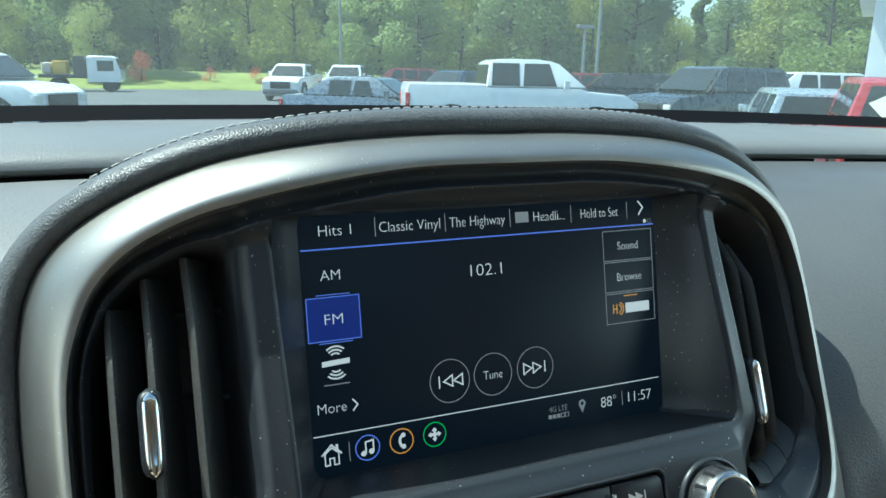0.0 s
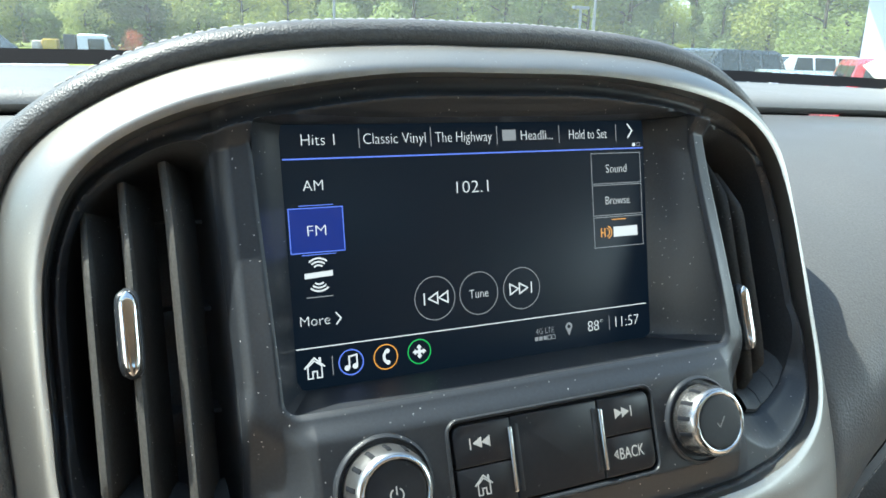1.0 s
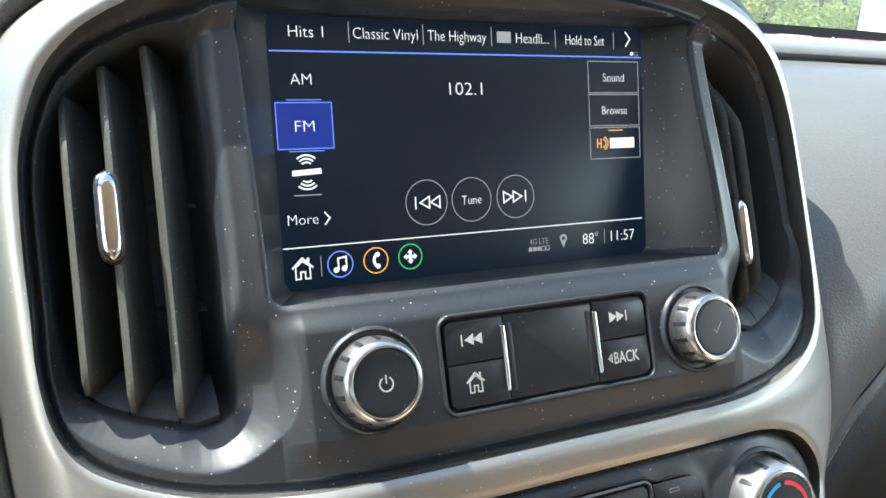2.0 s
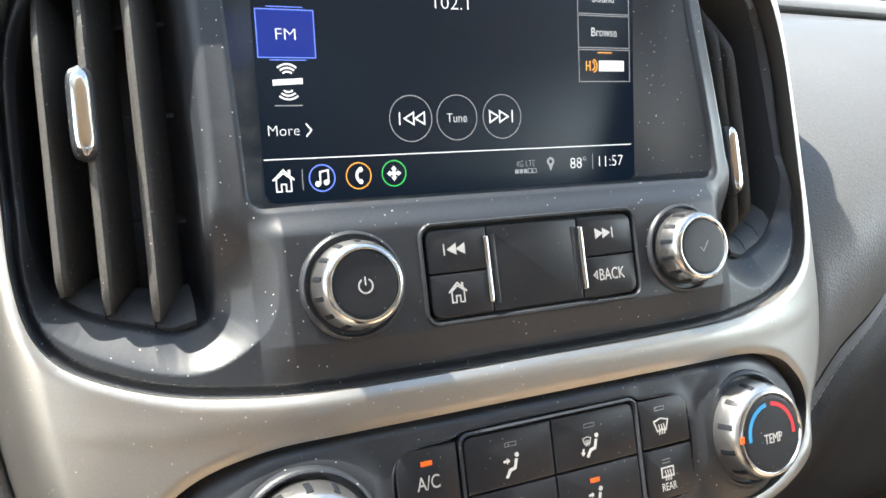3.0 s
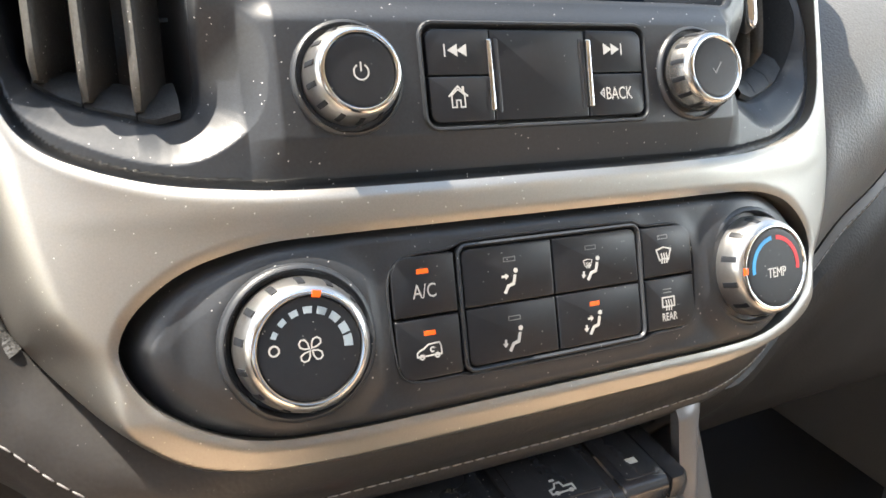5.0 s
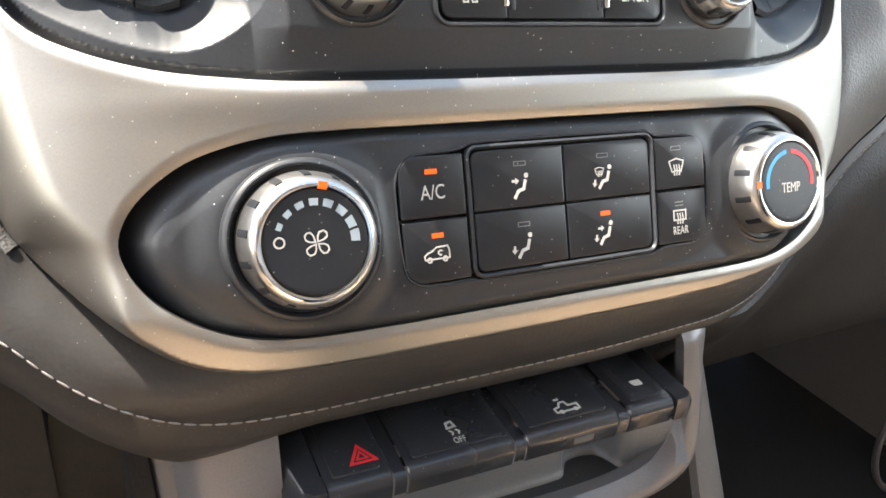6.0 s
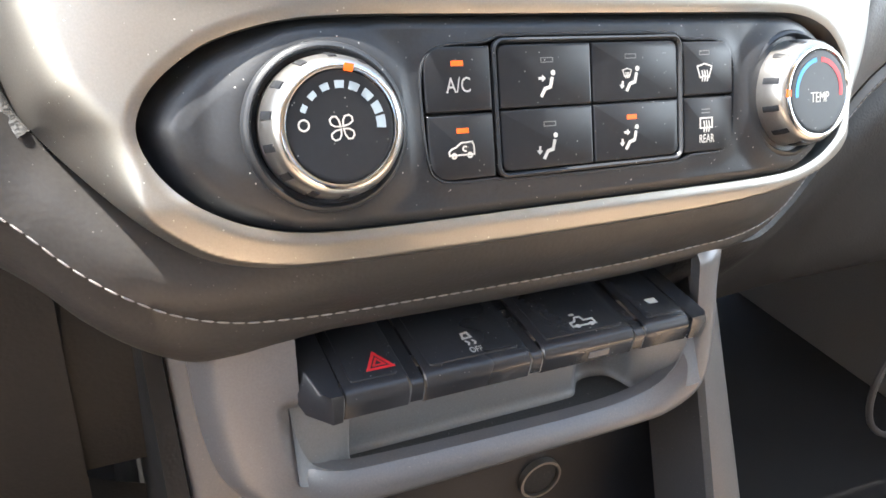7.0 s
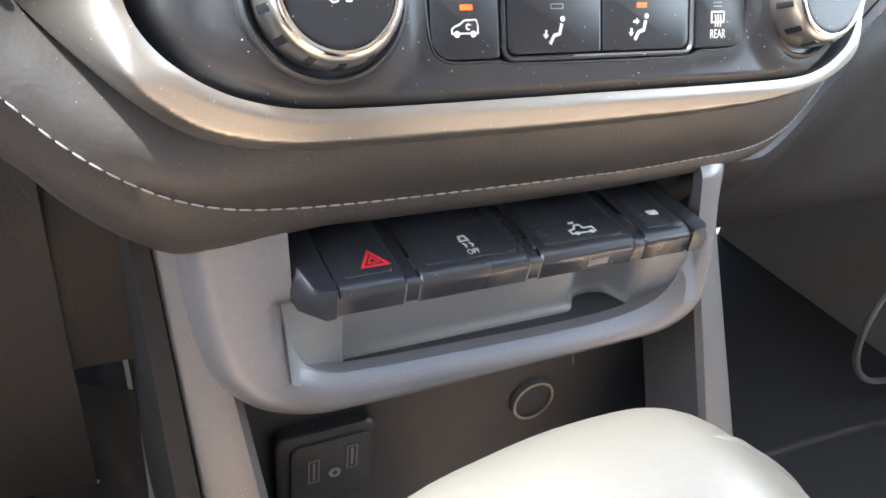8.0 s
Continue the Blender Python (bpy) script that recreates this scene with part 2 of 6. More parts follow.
def plate(name, outer, holes, step, height, skirt, mat, parent, label, m):
    """A curved sheet over the area inside outer and outside holes; height(P, distances) gives w. Its rims turn back by skirt."""
    cs = [np.array(c, float) for c in (outer, *holes)]
    lo, hi = cs[0].min(0), cs[0].max(0)
    nx, ny = int((hi[0] - lo[0]) / step) + 2, int((hi[1] - lo[1]) / step) + 2
    gx, gy = np.meshgrid(np.linspace(lo[0], hi[0], nx), np.linspace(lo[1], hi[1], ny))
    P = np.stack([gx.ravel(), gy.ravel()], 1)
    ok = inside(P, cs[0])
    for c in cs[1:]:
        ok &= ~inside(P, c)
    ok = ok.reshape(ny, nx)
    cell = ok[:-1, :-1] & ok[1:, :-1] & ok[:-1, 1:] & ok[1:, 1:]
    ids = np.arange(nx * ny).reshape(ny, nx)
    quads = np.stack([ids[:-1, :-1], ids[:-1, 1:], ids[1:, 1:], ids[1:, :-1]], -1)[cell]
    count = np.zeros(nx * ny, int)
    np.add.at(count, quads.ravel(), 1)
    used = np.flatnonzero(count)
    rim = np.flatnonzero((count > 0) & (count < 4))
    ds = [away(P[rim], c) for c in cs]
    pick = np.argmin([d for d, _ in ds], 0)
    old = P.copy()
    P[rim] = np.array([ds[k][1][i] for i, k in enumerate(pick)])
    Q = P[used]
    far = lambda R: height(R, [away(R, c)[0] for c in cs])
    w = far(Q)
    E = old[used] - Q  # slopes are taken a little inside the rims
    E = Q + E * (0.0008 / np.maximum(np.hypot(*E.T), 1e-9))[:, None] * (np.hypot(*E.T) > 1e-7)[:, None]
    h = 0.0004
    nu = (far(E - (h, 0)) - far(E + (h, 0))) / (2 * h)
    nv = (far(E - (0, h)) - far(E + (0, h))) / (2 * h)
    normals = [m.to_3x3() @ Vector((a, b, 1)).normalized() for a, b in zip(nu, nv)]
    index = np.full(nx * ny, -1)
    index[used] = np.arange(len(used))
    faces = [tuple(q) for q in index[quads].tolist()]
    verts = [m @ Vector((x, y, z)) for (x, y), z in zip(Q, w)]
    seen = {}
    for f in faces:
        for i in range(4):
            key = (f[i], f[(i + 1) % 4])
            seen[key[::-1]] = seen.get(key[::-1], 0) + 1
            seen.setdefault(key, 0)
    down = m.to_3x3() @ Vector((0, 0, -skirt))
    extra = {}
    for (p, q), n in list(seen.items()):
        if n == 1 and seen.get((q, p), 0) == 0:
            for k in (p, q):
                if k not in extra:
                    extra[k] = len(verts)
                    verts += [verts[k], verts[k] + down]
                    normals += [Vector((0, 0, 0))] * 2
            faces.append((extra[p], extra[q], extra[q] + 1, extra[p] + 1))
    me = bpy.data.meshes.new(name)
    me.from_pydata([tuple(v) for v in verts], [], faces)
    me.polygons.foreach_set("use_smooth", [True] * len(me.polygons))
    me.update()
    me.normals_split_custom_set_from_vertices([tuple(n) for n in normals])
    me.materials.append(mat)
    ob = new(name, me)
    ob.parent = parent
    if label:
        ob["label"] = label
    return ob


def loft(rings, closed=True, cap_first=False, cap_last=False):
    """Skins rings of equal length (lists of 3D points)."""
    bm = bmesh.new()
    vv = [[bm.verts.new(p) for p in r] for r in rings]
    n = len(vv[0])
    for a, b in zip(vv, vv[1:]):
        for i in range(n if closed else n - 1):
            bm.faces.new((a[i], a[(i + 1) % n], b[(i + 1) % n], b[i]))
    if cap_first:
        bm.faces.new(vv[0][::-1])
    if cap_last:
        bm.faces.new(vv[-1])
    return bm


def key_block(contour, w0, w1, edge=0.0006):
    """A flat key with softly rounded top edges over a closed contour."""
    c = np.array(contour, float)
    mid = (c.min(0) + c.max(0)) / 2
    half = (c.max(0) - c.min(0)) / 2

    def ring(inset, w):
        k = 1 - inset / np.maximum(half, 1e-6)
        return [(*(mid + (p - mid) * k), w) for p in c]
    return loft([ring(0, w0), ring(0, w1 - edge), ring(edge * 0.3, w1 - edge * 0.3), ring(edge, w1)], cap_last=True)


def flat(points, w0, w1):
    return loft([[(*p, w0) for p in points], [(*p, w1) for p in points]], cap_first=True, cap_last=True)


def ring_of(r, w, n=64, c=(0, 0)):
    return [(c[0] + r * math.cos(2 * math.pi * i / n), c[1] + r * math.sin(2 * math.pi * i / n), w) for i in range(n)]


def turned(profile, n=64, c=(0, 0), cap=True):
    """A turned body about w from (radius, w) pairs, last one at the top."""
    return loft([ring_of(r, w, n, c) for r, w in profile], cap_last=cap)


def annulus(r0, r1, w, h, n=48, c=(0, 0), a0=0.0, a1=360.0):
    whole = abs(a1 - a0) >= 360
    k = n if whole else n + 1
    ang = [radians(a0 + (a1 - a0) * i / n) for i in range(k)]
    rings = [[(c[0] + r * math.cos(a), c[1] + r * math.sin(a), z) for a in ang] for r, z in ((r0, w), (r1, w), (r1, w + h), (r0, w + h), (r0, w))]
    bm = loft(rings, closed=whole)
    return bm


def stroke(points, width, w, h, closed=False):
    """A ribbon of even width along a polyline."""
    p = np.array(points, float)
    n = len(p)
    lefts, rights = [], []
    for i in range(n):
        a = p[(i - 1) % n] if closed or i > 0 else p[i]
        b = p[(i + 1) % n] if closed or i < n - 1 else p[i]
        d1, d2 = p[i] - a, b - p[i]
        d1 = d1 / (np.hypot(*d1) or 1)
        d2 = d2 / (np.hypot(*d2) or 1)
        d = d1 + d2
        d = d / (np.hypot(*d) or 1)
        nrm = np.array((-d[1], d[0]))
        k = width / 2 / max(0.4, abs(nrm @ np.array((-d2[1], d2[0])) if np.hypot(*d2) else 1))
        lefts.append(p[i] + nrm * k)
        rights.append(p[i] - nrm * k)
    rings = [[(*q, w) for q in lefts], [(*q, w + h) for q in lefts], [(*q, w + h) for q in rights], [(*q, w) for q in rights]]
    rings.append(rings[0])
    bm = loft(rings, closed=closed)
    return bm


def merge(*bms):
    """Joins loose pieces of one mark into one mesh."""
    out = bmesh.new()
    for b in bms:
        me = bpy.data.meshes.new("piece")
        b.to_mesh(me)
        b.free()
        out.from_mesh(me)
        bpy.data.meshes.remove(me)
    return out


def lettering(text, size, x, y, w, thick=0.0001, align="CENTER", squeeze=1.0, wide=0.0, thin=0.0):
    """The built-in font as a mesh, centred on (x, y)."""
    cu = bpy.data.curves.new("lettering", "FONT")
    cu.body, cu.size, cu.align_x, cu.extrude, cu.resolution_u, cu.offset = text, size, align, thick, 3, -thin * size
    ob = bpy.data.objects.new("lettering", cu)
    scene.collection.objects.link(ob)
    bpy.context.view_layer.update()
    me = bpy.data.meshes.new_from_object(ob.evaluated_get(bpy.context.evaluated_depsgraph_get()))
    bpy.data.objects.remove(ob)
    bm = bmesh.new()
    bm.from_mesh(me)
    bpy.data.meshes.remove(me)
    if wide:
        span = [v.co.x for v in bm.verts]
        squeeze = wide / (max(span) - min(span))
    for v in bm.verts:
        v.co = (x + v.co.x * squeeze, y + v.co.y - size * 0.36, w + v.co.z)
    return bm


def box(x0, y0, z0, x1, y1, z1, bevel=0.0, seg=2):
    bm = bmesh.new()
    bmesh.ops.create_cube(bm, size=1)
    for v in bm.verts:
        v.co = (x0 if v.co.x < 0 else x1, y0 if v.co.y < 0 else y1, z0 if v.co.z < 0 else z1)
    if bevel:
        bmesh.ops.bevel(bm, geom=bm.edges[:], offset=bevel, segments=seg, affect="EDGES", profile=0.5)
    return bm

# ---- the dashboard: trim, fascia, hood, leather ----
HOLE = smooth_loop(mirrored([(0, .166), (-.03, .166), (-.052, .165), (-.08, .1615), (-.107, .157), (-.13, .152), (-.150, .1435), (-.163, .132), (-.170, .118), (-.1745, .1), (-.1755, .075),
                             (-.175, .05), (-.1745, .03), (-.171, .012), (-.163, .0), (-.149, -.008), (-.131, -.014), (-.112, -.0172), (-.09, -.0192), (-.05, -.020), (0, -.020)]), 360)
CLIMATE = smooth_loop(mirrored([(0, -.034), (-.05, -.034), (-.08, -.034), (-.1, -.0345), (-.115, -.037), (-.127, -.041), (-.137, -.0475), (-.144, -.055), (-.147, -.0635), (-.1445, -.073),
                                (-.138, -.082), (-.128, -.0895), (-.116, -.0945), (-.1, -.0973), (-.07, -.098), (-.03, -.098), (0, -.098)]), 300)
TRIM_LEFT = [(0, .184), (-.03, .184), (-.07, .182), (-.11, .1775), (-.137, .171), (-.161, .161), (-.178, .149), (-.188, .133), (-.1925, .11), (-.193, .077), (-.191, .04),
             (-.188, .0), (-.184, -.03), (-.179, -.052), (-.173, -.063), (-.160, -.079), (-.147, -.0925), (-.133, -.103), (-.118, -.108), (-.1, -.110), (-.06, -.1105), (0, -.1105)]
TRIM_RIGHT = [(.046, -.1098), (.076, -.1085), (.103, -.1055), (.125, -.1010), (.142, -.0935), (.158, -.080), (.173, -.066), (.186, -.048), (.194, -.025), (.196, .0), (.196, .04), (.195, .077), (.1925, .11), (.188, .133), (.178, .149), (.161, .161), (.137, .171), (.11, .1775), (.07, .182), (.03, .184)]
TRIM_OUT = smooth_loop(TRIM_LEFT + TRIM_RIGHT, 400)


def bend(u):
    """How far the face falls back towards its sides."""
    return -2.3 * np.maximum(0, np.abs(u) - 0.07) ** 2


def trim_height(P, d):
    low = np.clip((-0.062 - P[:, 1]) / 0.030, 0, 1)  # the lower band is flat, with a tight edge
    roll = np.clip(1 - d[0] / (0.020 - 0.0165 * low * low * (3 - 2 * low)), 0, 1)
    edge = np.clip(1 - np.minimum(d[1], d[2]) / 0.0042, 0, 1)
    crest = np.exp(-((P[:, 1] + 0.0255) / 0.006) ** 2) * np.clip(1 - d[1] / 0.02, 0, 1)
    below = np.clip(-0.084 - P[:, 1], 0, 0.03)
    return bend(P[:, 0]) + 0.003 - 0.34 * below * below / (below + 0.006) - (0.019 - 0.006 * low) * roll ** 2.0 - 0.0015 * edge ** 2 + 0.0012 * crest


dashboard = thing("dashboard", "dark ash and black dashboard with a satin silver centre trim and stitched leather", "dashboard", kind="structure")
plate("silver_trim", TRIM_OUT, [HOLE, CLIMATE], 0.0011, trim_height, 0.010, SILVER, dashboard, "dusty satin silver trim ring round the screen and the climate panel", FACE)


# upper fascia: a black shell inside the trim, with openings for the screen and two vents
def inset(c, by):
    c = np.array(c, float)
    d = np.roll(c, -1, 0) - np.roll(c, 1, 0)
    n = np.stack([-d[:, 1], d[:, 0]], 1)
    n /= np.maximum(np.hypot(*n.T), 1e-9)[:, None]
    area = np.sum(c[:, 0] * np.roll(c[:, 1], -1) - c[:, 1] * np.roll(c[:, 0], -1))
    return c + n * by * (1 if area > 0 else -1)


SCREEN_HOLE = rounded(-.1015, .0435, .1015, .1515, (.005, .005, .003, .003), 5)
SCREEN_HOLE = [(x * (1.0 + 0.012 * (y - .0435) / .108), y) for x, y in SCREEN_HOLE]
VENT = [(-.1180, .1440), (-.130, .1450), (-.143, .1400), (-.1555, .1315), (-.1635, .118), (-.1680, .097), (-.1692, .060), (-.1680, .036), (-.1645, .0235),
        (-.155, .0160), (-.1433, .0110), (-.1284, .0065), (-.1195, .0085), (-.1160, .0140), (-.1158, .04), (-.1165, .10), (-.1170, .135)]
VENT_L = smooth_loop(VENT, 100)
VENT_R = VENT_L * (-1, 1)


CREST = [(-.1105, .056), (-.1085, .047), (-.1035, .0395), (-.0975, .0330), (-.0955, .0220), (-.0975, .0080), (-.1045, -.0010), (-.1190, -.0080), (-.1350, -.0065), (-.1540, .0020), (-.1665, .012), (-.1715, .025), (-.1725, .040), (-.1715, .060), (-.140, .075)]
CREST_L = smooth_loop(CREST, 70)
CREST_R = CREST_L * (-1, 1)


# the openings for the two groups of keys
bed = smooth_loop([(-.0660, -.060), (-.0652, -.0500), (-.0618, -.0450), (-.0550, -.0428), (-.0430, -.0422), (-.0385, -.0408), (-.034, -.0403), (0, -.0401), (.033, -.0405), (.037, -.0412), (.0415, -.0428), (.0545, -.0432), (.0610, -.0460), (.0645, -.0530), (.0652, -.065),
                   (.0640, -.0770), (.0618, -.0830), (.0560, -.0857), (.0430, -.0860), (.0385, -.0872), (.034, -.0878), (0, -.0880), (-.036, -.0876), (-.0405, -.0868), (-.0550, -.0868), (-.0618, -.0850), (-.0650, -.0790)], 200)
frame_c = rounded(-.0462, -.0035, .0490, .0335, .0055, 6)


def fascia_height(P, d):
    u, v = P.T
    high = np.clip((v - 0.06) / 0.08, 0, 1)
    high = high * high * (3 - 2 * high)
    reach = 0.0034 + 0.0045 * high * np.clip((0.17 - np.abs(u)) / 0.05, 0, 1)  # from the trim in to the lip, wider under the brow
    gutter = np.clip(d[0] / reach, 0, 1)
    lip = np.exp(-((d[0] - reach) / 0.0019) ** 2) * 0.0014
    low = np.clip((0.03 - v) / 0.02, 0, 1)
    w = bend(u) - 0.004 - (0.0055 - 0.003 * low) * np.sqrt(np.maximum(gutter * (1 - gutter), 0)) * 2 * (1 - gutter * .5) + lip * (1 - low)
    inner = np.clip((d[0] - reach) / 0.007, 0, 1)
    w = w - (0.0045 * high + 0.0010) * inner * inner * (3 - 2 * inner) * np.clip((v - 0.045) / 0.03, 0, 1)
    # scoops under the vents: smooth bowls between the vent's edge and a soft crest
    for crest, dv in ((CREST_L, d[2]), (CREST_R, d[3])):
        t = dv / np.maximum(dv + away(P, crest)[0], 1e-6)
        deep = np.clip((0.050 - v) / 0.036, 0, 1)
        w = w - (0.0095 + .0055 * np.clip((.134 - np.abs(u)) / .018, 0, 1)) * (1 - .7 * t - .3 * t * t * (3 - 2 * t)) * deep * deep * (3 - 2 * deep) * inside(P, crest)
    # the lower face stands proud, with a bevel up to the shelf under the screen
    rise = np.clip((0.0440 - v) / 0.0115, 0, 1)
    lower = rise * rise * (3 - 2 * rise) * np.clip(d[0] / 0.016, 0, 1) * np.clip((0.103 - np.abs(u)) / 0.010, 0, 1)
    w = w + 0.0052 * lower
    # flat posts beside the screen that fall away to the vents
    post = np.clip((np.abs(u) - 0.1105) / 0.0050, 0, 1) * np.clip((v - 0.035) / 0.02, 0, 1)
    w = w - 0.0042 * post ** 1.6
    soft = 0.0016 * np.clip(1 - d[1] / 0.0022, 0, 1) ** 2 + 0.0022 * (np.clip(1 - d[2] / 0.0025, 0, 1) ** 2 + np.clip(1 - d[3] / 0.0025, 0, 1) ** 2)
    return w + 0.0008 * np.clip((0.13 - v) / 0.05, 0.3, 1) * np.exp(-(d[1] / 0.004) ** 2) - soft


plate("fascia", HOLE, [SCREEN_HOLE, VENT_L, VENT_R, inset(frame_c, .0004)], 0.00085, fascia_height, 0.008, BLACK, dashboard, "dusty satin black plastic shell round the screen", FACE)


def climate_height(P, d):
    u, v = P.T
    far_out = np.clip((np.abs(u) - 0.105) / 0.035, 0, 1)
    edge = np.clip(1 - d[0] / (0.0045 + 0.0075 * far_out), 0, 1)
    cheek = np.clip((np.abs(u) - 0.07) / 0.06, 0, 1)
    near = np.clip((0.0345 - np.hypot(np.abs(u) - 0.0957, v + 0.0662)) / 0.011, 0, 1)
    swell = 0.0028 * near * near * (3 - 2 * near) + 0.0040 * far_out * np.clip(d[0] / 0.014, 0, 1)
    ledge = 0.0012 * np.exp(-(d[1] / 0.0040) ** 2)
    return bend(u) - (0.0045 + 0.002 * far_out) * edge ** 2 + 0.0005 - 0.0025 * cheek + swell * np.clip(d[1] / 0.006, 0, 1) + ledge


climate_panel = thing("climate_panel", "satin black climate control panel with lit amber indicators between two knobs", "control panel")
plate("panel", CLIMATE, [inset(bed, .0003)], 0.0012, climate_height, 0.008, BLACK, climate_panel, "", FACE)

# funnel from the raised edge back to the display
n_ring = 120
outer = smooth_loop(SCREEN_HOLE, n_ring)
pane = smooth_loop(rounded(-.0885, -.0535, .0885, .0535, .0012, 3), 480)


def to_face(x, y, z=0.0):
    return FACE.inverted() @ SCREEN @ Vector((x, y, z))


inner = []
for x, y in outer:
    tx = max(-1, min(1, x / 0.104))
    ty = max(-1, min(1, (y - 0.0975) / 0.054))
    k = 1 / max(abs(tx), abs(ty), 1e-6)
    inner.append(tuple(to_face(tx * k * 0.0872, ty * k * 0.0527, -0.0005)))
start = [(x, y, float(w)) for (x, y), w in zip(outer, fascia_height(outer, [away(outer, HOLE)[0], np.zeros(n_ring), away(outer, VENT_L)[0], away(outer, VENT_R)[0]]))]
mid1 = [(a[0] * 0.985 + b[0] * 0.015, a[1] * 0.985 + b[1] * 0.015, a[2] - 0.0015) for a, b in zip(start, inner)]
mid2 = [tuple(p * 0.5 + q * 0.5 for p, q in zip(a, b)) for a, b in zip(mid1, inner)]
part("screen_surround", loft([start, mid1, mid2, inner]), BLACK, dashboard, "", FACE)

# leather hood round the top and the left of the trim
hood_path = smooth_loop(TRIM_OUT, 300)


def band(contour, sections, keep):
    """Rings at (offset outwards, w) along the part of the contour for which keep(u, v) holds."""
    c = np.array(contour)
    d = np.roll(c, -1, 0) - np.roll(c, 1, 0)
    n = np.stack([d[:, 1], -d[:, 0]], 1)
    n /= np.hypot(*n.T)[:, None]
    if np.sum(c[:, 0] * np.roll(c[:, 1], -1) - c[:, 1] * np.roll(c[:, 0], -1)) < 0:
        n = -n
    ok = np.array([keep(*p) for p in c])
    first = next(i for i in range(len(c)) if ok[i] and not ok[i - 1])
    order = [(first + i) % len(c) for i in range(len(c)) if ok[(first + i) % len(c)]]
    return [[(*(c[i] + n[i] * o), float(bend(c[i, 0])) + w) for i in order] for o, w in sections]


HOOD = [(-.001, -.020), (.0008, -.0135), (.003, -.0115), (.006, -.0115), (.0095, -.0145), (.0125, -.0205), (.0142, -.029), (.0150, -.04), (.0150, -.07), (.014, -.11), (.012, -.17), (.008, -.24)]
part("hood", loft(band(hood_path, HOOD, lambda u, v: v > -.062), closed=False), LEATHER, dashboard, "black grained leather hood with a stitched seam over the silver trim", FACE)


def stitches(path, length, gap, radius, mat, parent, name="stitch", lift=None):
    """Short thread stitches along a path of 3D points, in one part."""
    p = np.array(path)
    s = np.r_[0, np.cumsum(np.linalg.norm(np.diff(p, axis=0), axis=1))]
    at = lambda q: Vector([np.interp(q, s, p[:, j]) for j in range(3)])
    bits = bmesh.new()
    q = 0.0
    while q + length < s[-1]:
        a, b = at(q), at(q + length)
        d = (b - a).normalized()
        side = d.orthogonal().normalized()
        other = d.cross(side)
        rings = []
        for t, r in ((0, 0.35), (0.12, 0.8), (0.5, 1.0), (0.88, 0.8), (1, 0.35)):
            c = a.lerp(b, t)
            rings.append([bits.verts.new(c + (side * math.cos(k * math.pi / 3) + other * math.sin(k * math.pi / 3)) * radius * r) for k in range(6)])
        for x, y in zip(rings, rings[1:]):
            for k in range(6):
                bits.faces.new((x[k], x[(k + 1) % 6], y[(k + 1) % 6], y[k]))
        q += length + gap
    ob = part(name, bits, mat, parent)
    ob["kind"] = "stuff"
    return ob


hood_seam = [FACE @ Vector(p) for p in band(hood_path, [(.0137, -.0236)], lambda u, v: v > .158)[0]]
stitches(hood_seam, 0.0034, 0.0012, 0.00055, THREAD_PALE, dashboard)

# lower leather: from under the trim down to a rolled edge, with a pale stitched seam
SEAM = smooth_loop([(-.300, .005, -.050), (-.245, -.035, -.036), (-.205, -.068, -.030), (-.1827, -.0865, -.028), (-.170, -.1005, -.028), (-.1566, -.112, -.028), (-.141, -.1215, -.030), (-.1233, -.1275, -.033), (-.104, -.130, -.035),
                    (-.0833, -.1312, -.0365), (-.06, -.1318, -.038), (-.03, -.132, -.038), (.01, -.132, -.038), (.05, -.1318, -.039), (.0889, -.1305, -.0409), (.1082, -.1300, -.0428), (.1354, -.1285, -.0513), (.1592, -.1235, -.0583), (.1775, -.1150, -.0629), (.1933, -.1055, -.0666), (.2085, -.0940, -.0692), (.2255, -.0825, -.0712), (.2505, -.0647, -.0722), (.291, -.0425, -.074), (.36, .0, -.085), (.46, .045, -.10)], 200, closed=False)
top_row = []
for u, v, w in SEAM:
    k = np.argmin(np.hypot(TRIM_OUT[:, 0] - u, TRIM_OUT[:, 1] - (v + 0.012)))
    a = TRIM_OUT[k]
    top_row.append((a[0], a[1], float(bend(a[0])) - 0.0175))
top_row = np.array(top_row)
side = np.maximum(np.clip((-SEAM[:, 0] - 0.185) / 0.02, 0, 1), np.clip((SEAM[:, 0] - 0.160) / 0.035, 0, 1))[:, None]
lateral = SEAM + np.where(SEAM[:, :1] < 0, np.array([[0, 0.03, 0.004]]), np.array([[0, 0.006, -0.001]]))
top_row = top_row * (1 - side) + lateral * side
drop = 1 + 1.5 * np.clip((-.085 - SEAM[:, :1]) / .05, 0, 1) ** 1.5
puff = (1 - .9 * side * (SEAM[:, :1] > 0)) * (0, 0, 1.0)
rows = [top_row - (0, 0, 0.004), top_row, top_row * 0.6 + SEAM * 0.4 + puff * .0045, top_row * 0.25 + SEAM * 0.75 + puff * .0030, SEAM + (0, 0, 0.0004), SEAM + (0, -.0006, -.0010),
        SEAM + drop * (0, -.004, -.0022), SEAM + drop * (0, -.0075, -.0060), SEAM + drop * (0, -.0095, -.013), SEAM + drop * (0, -.0097, -.020), SEAM + (0, -.0095, -.055)]
part("lower_leather", loft([[tuple(p) for p in r] for r in rows], closed=False), LEATHER_GREY, dashboard, "dark ash leather roll with a pale stitched seam under the trim", FACE)
stitches([FACE @ Vector(p) for p in SEAM + (0, -.0003, .0006)], 0.0042, 0.0010, 0.00038, THREAD, dashboard)

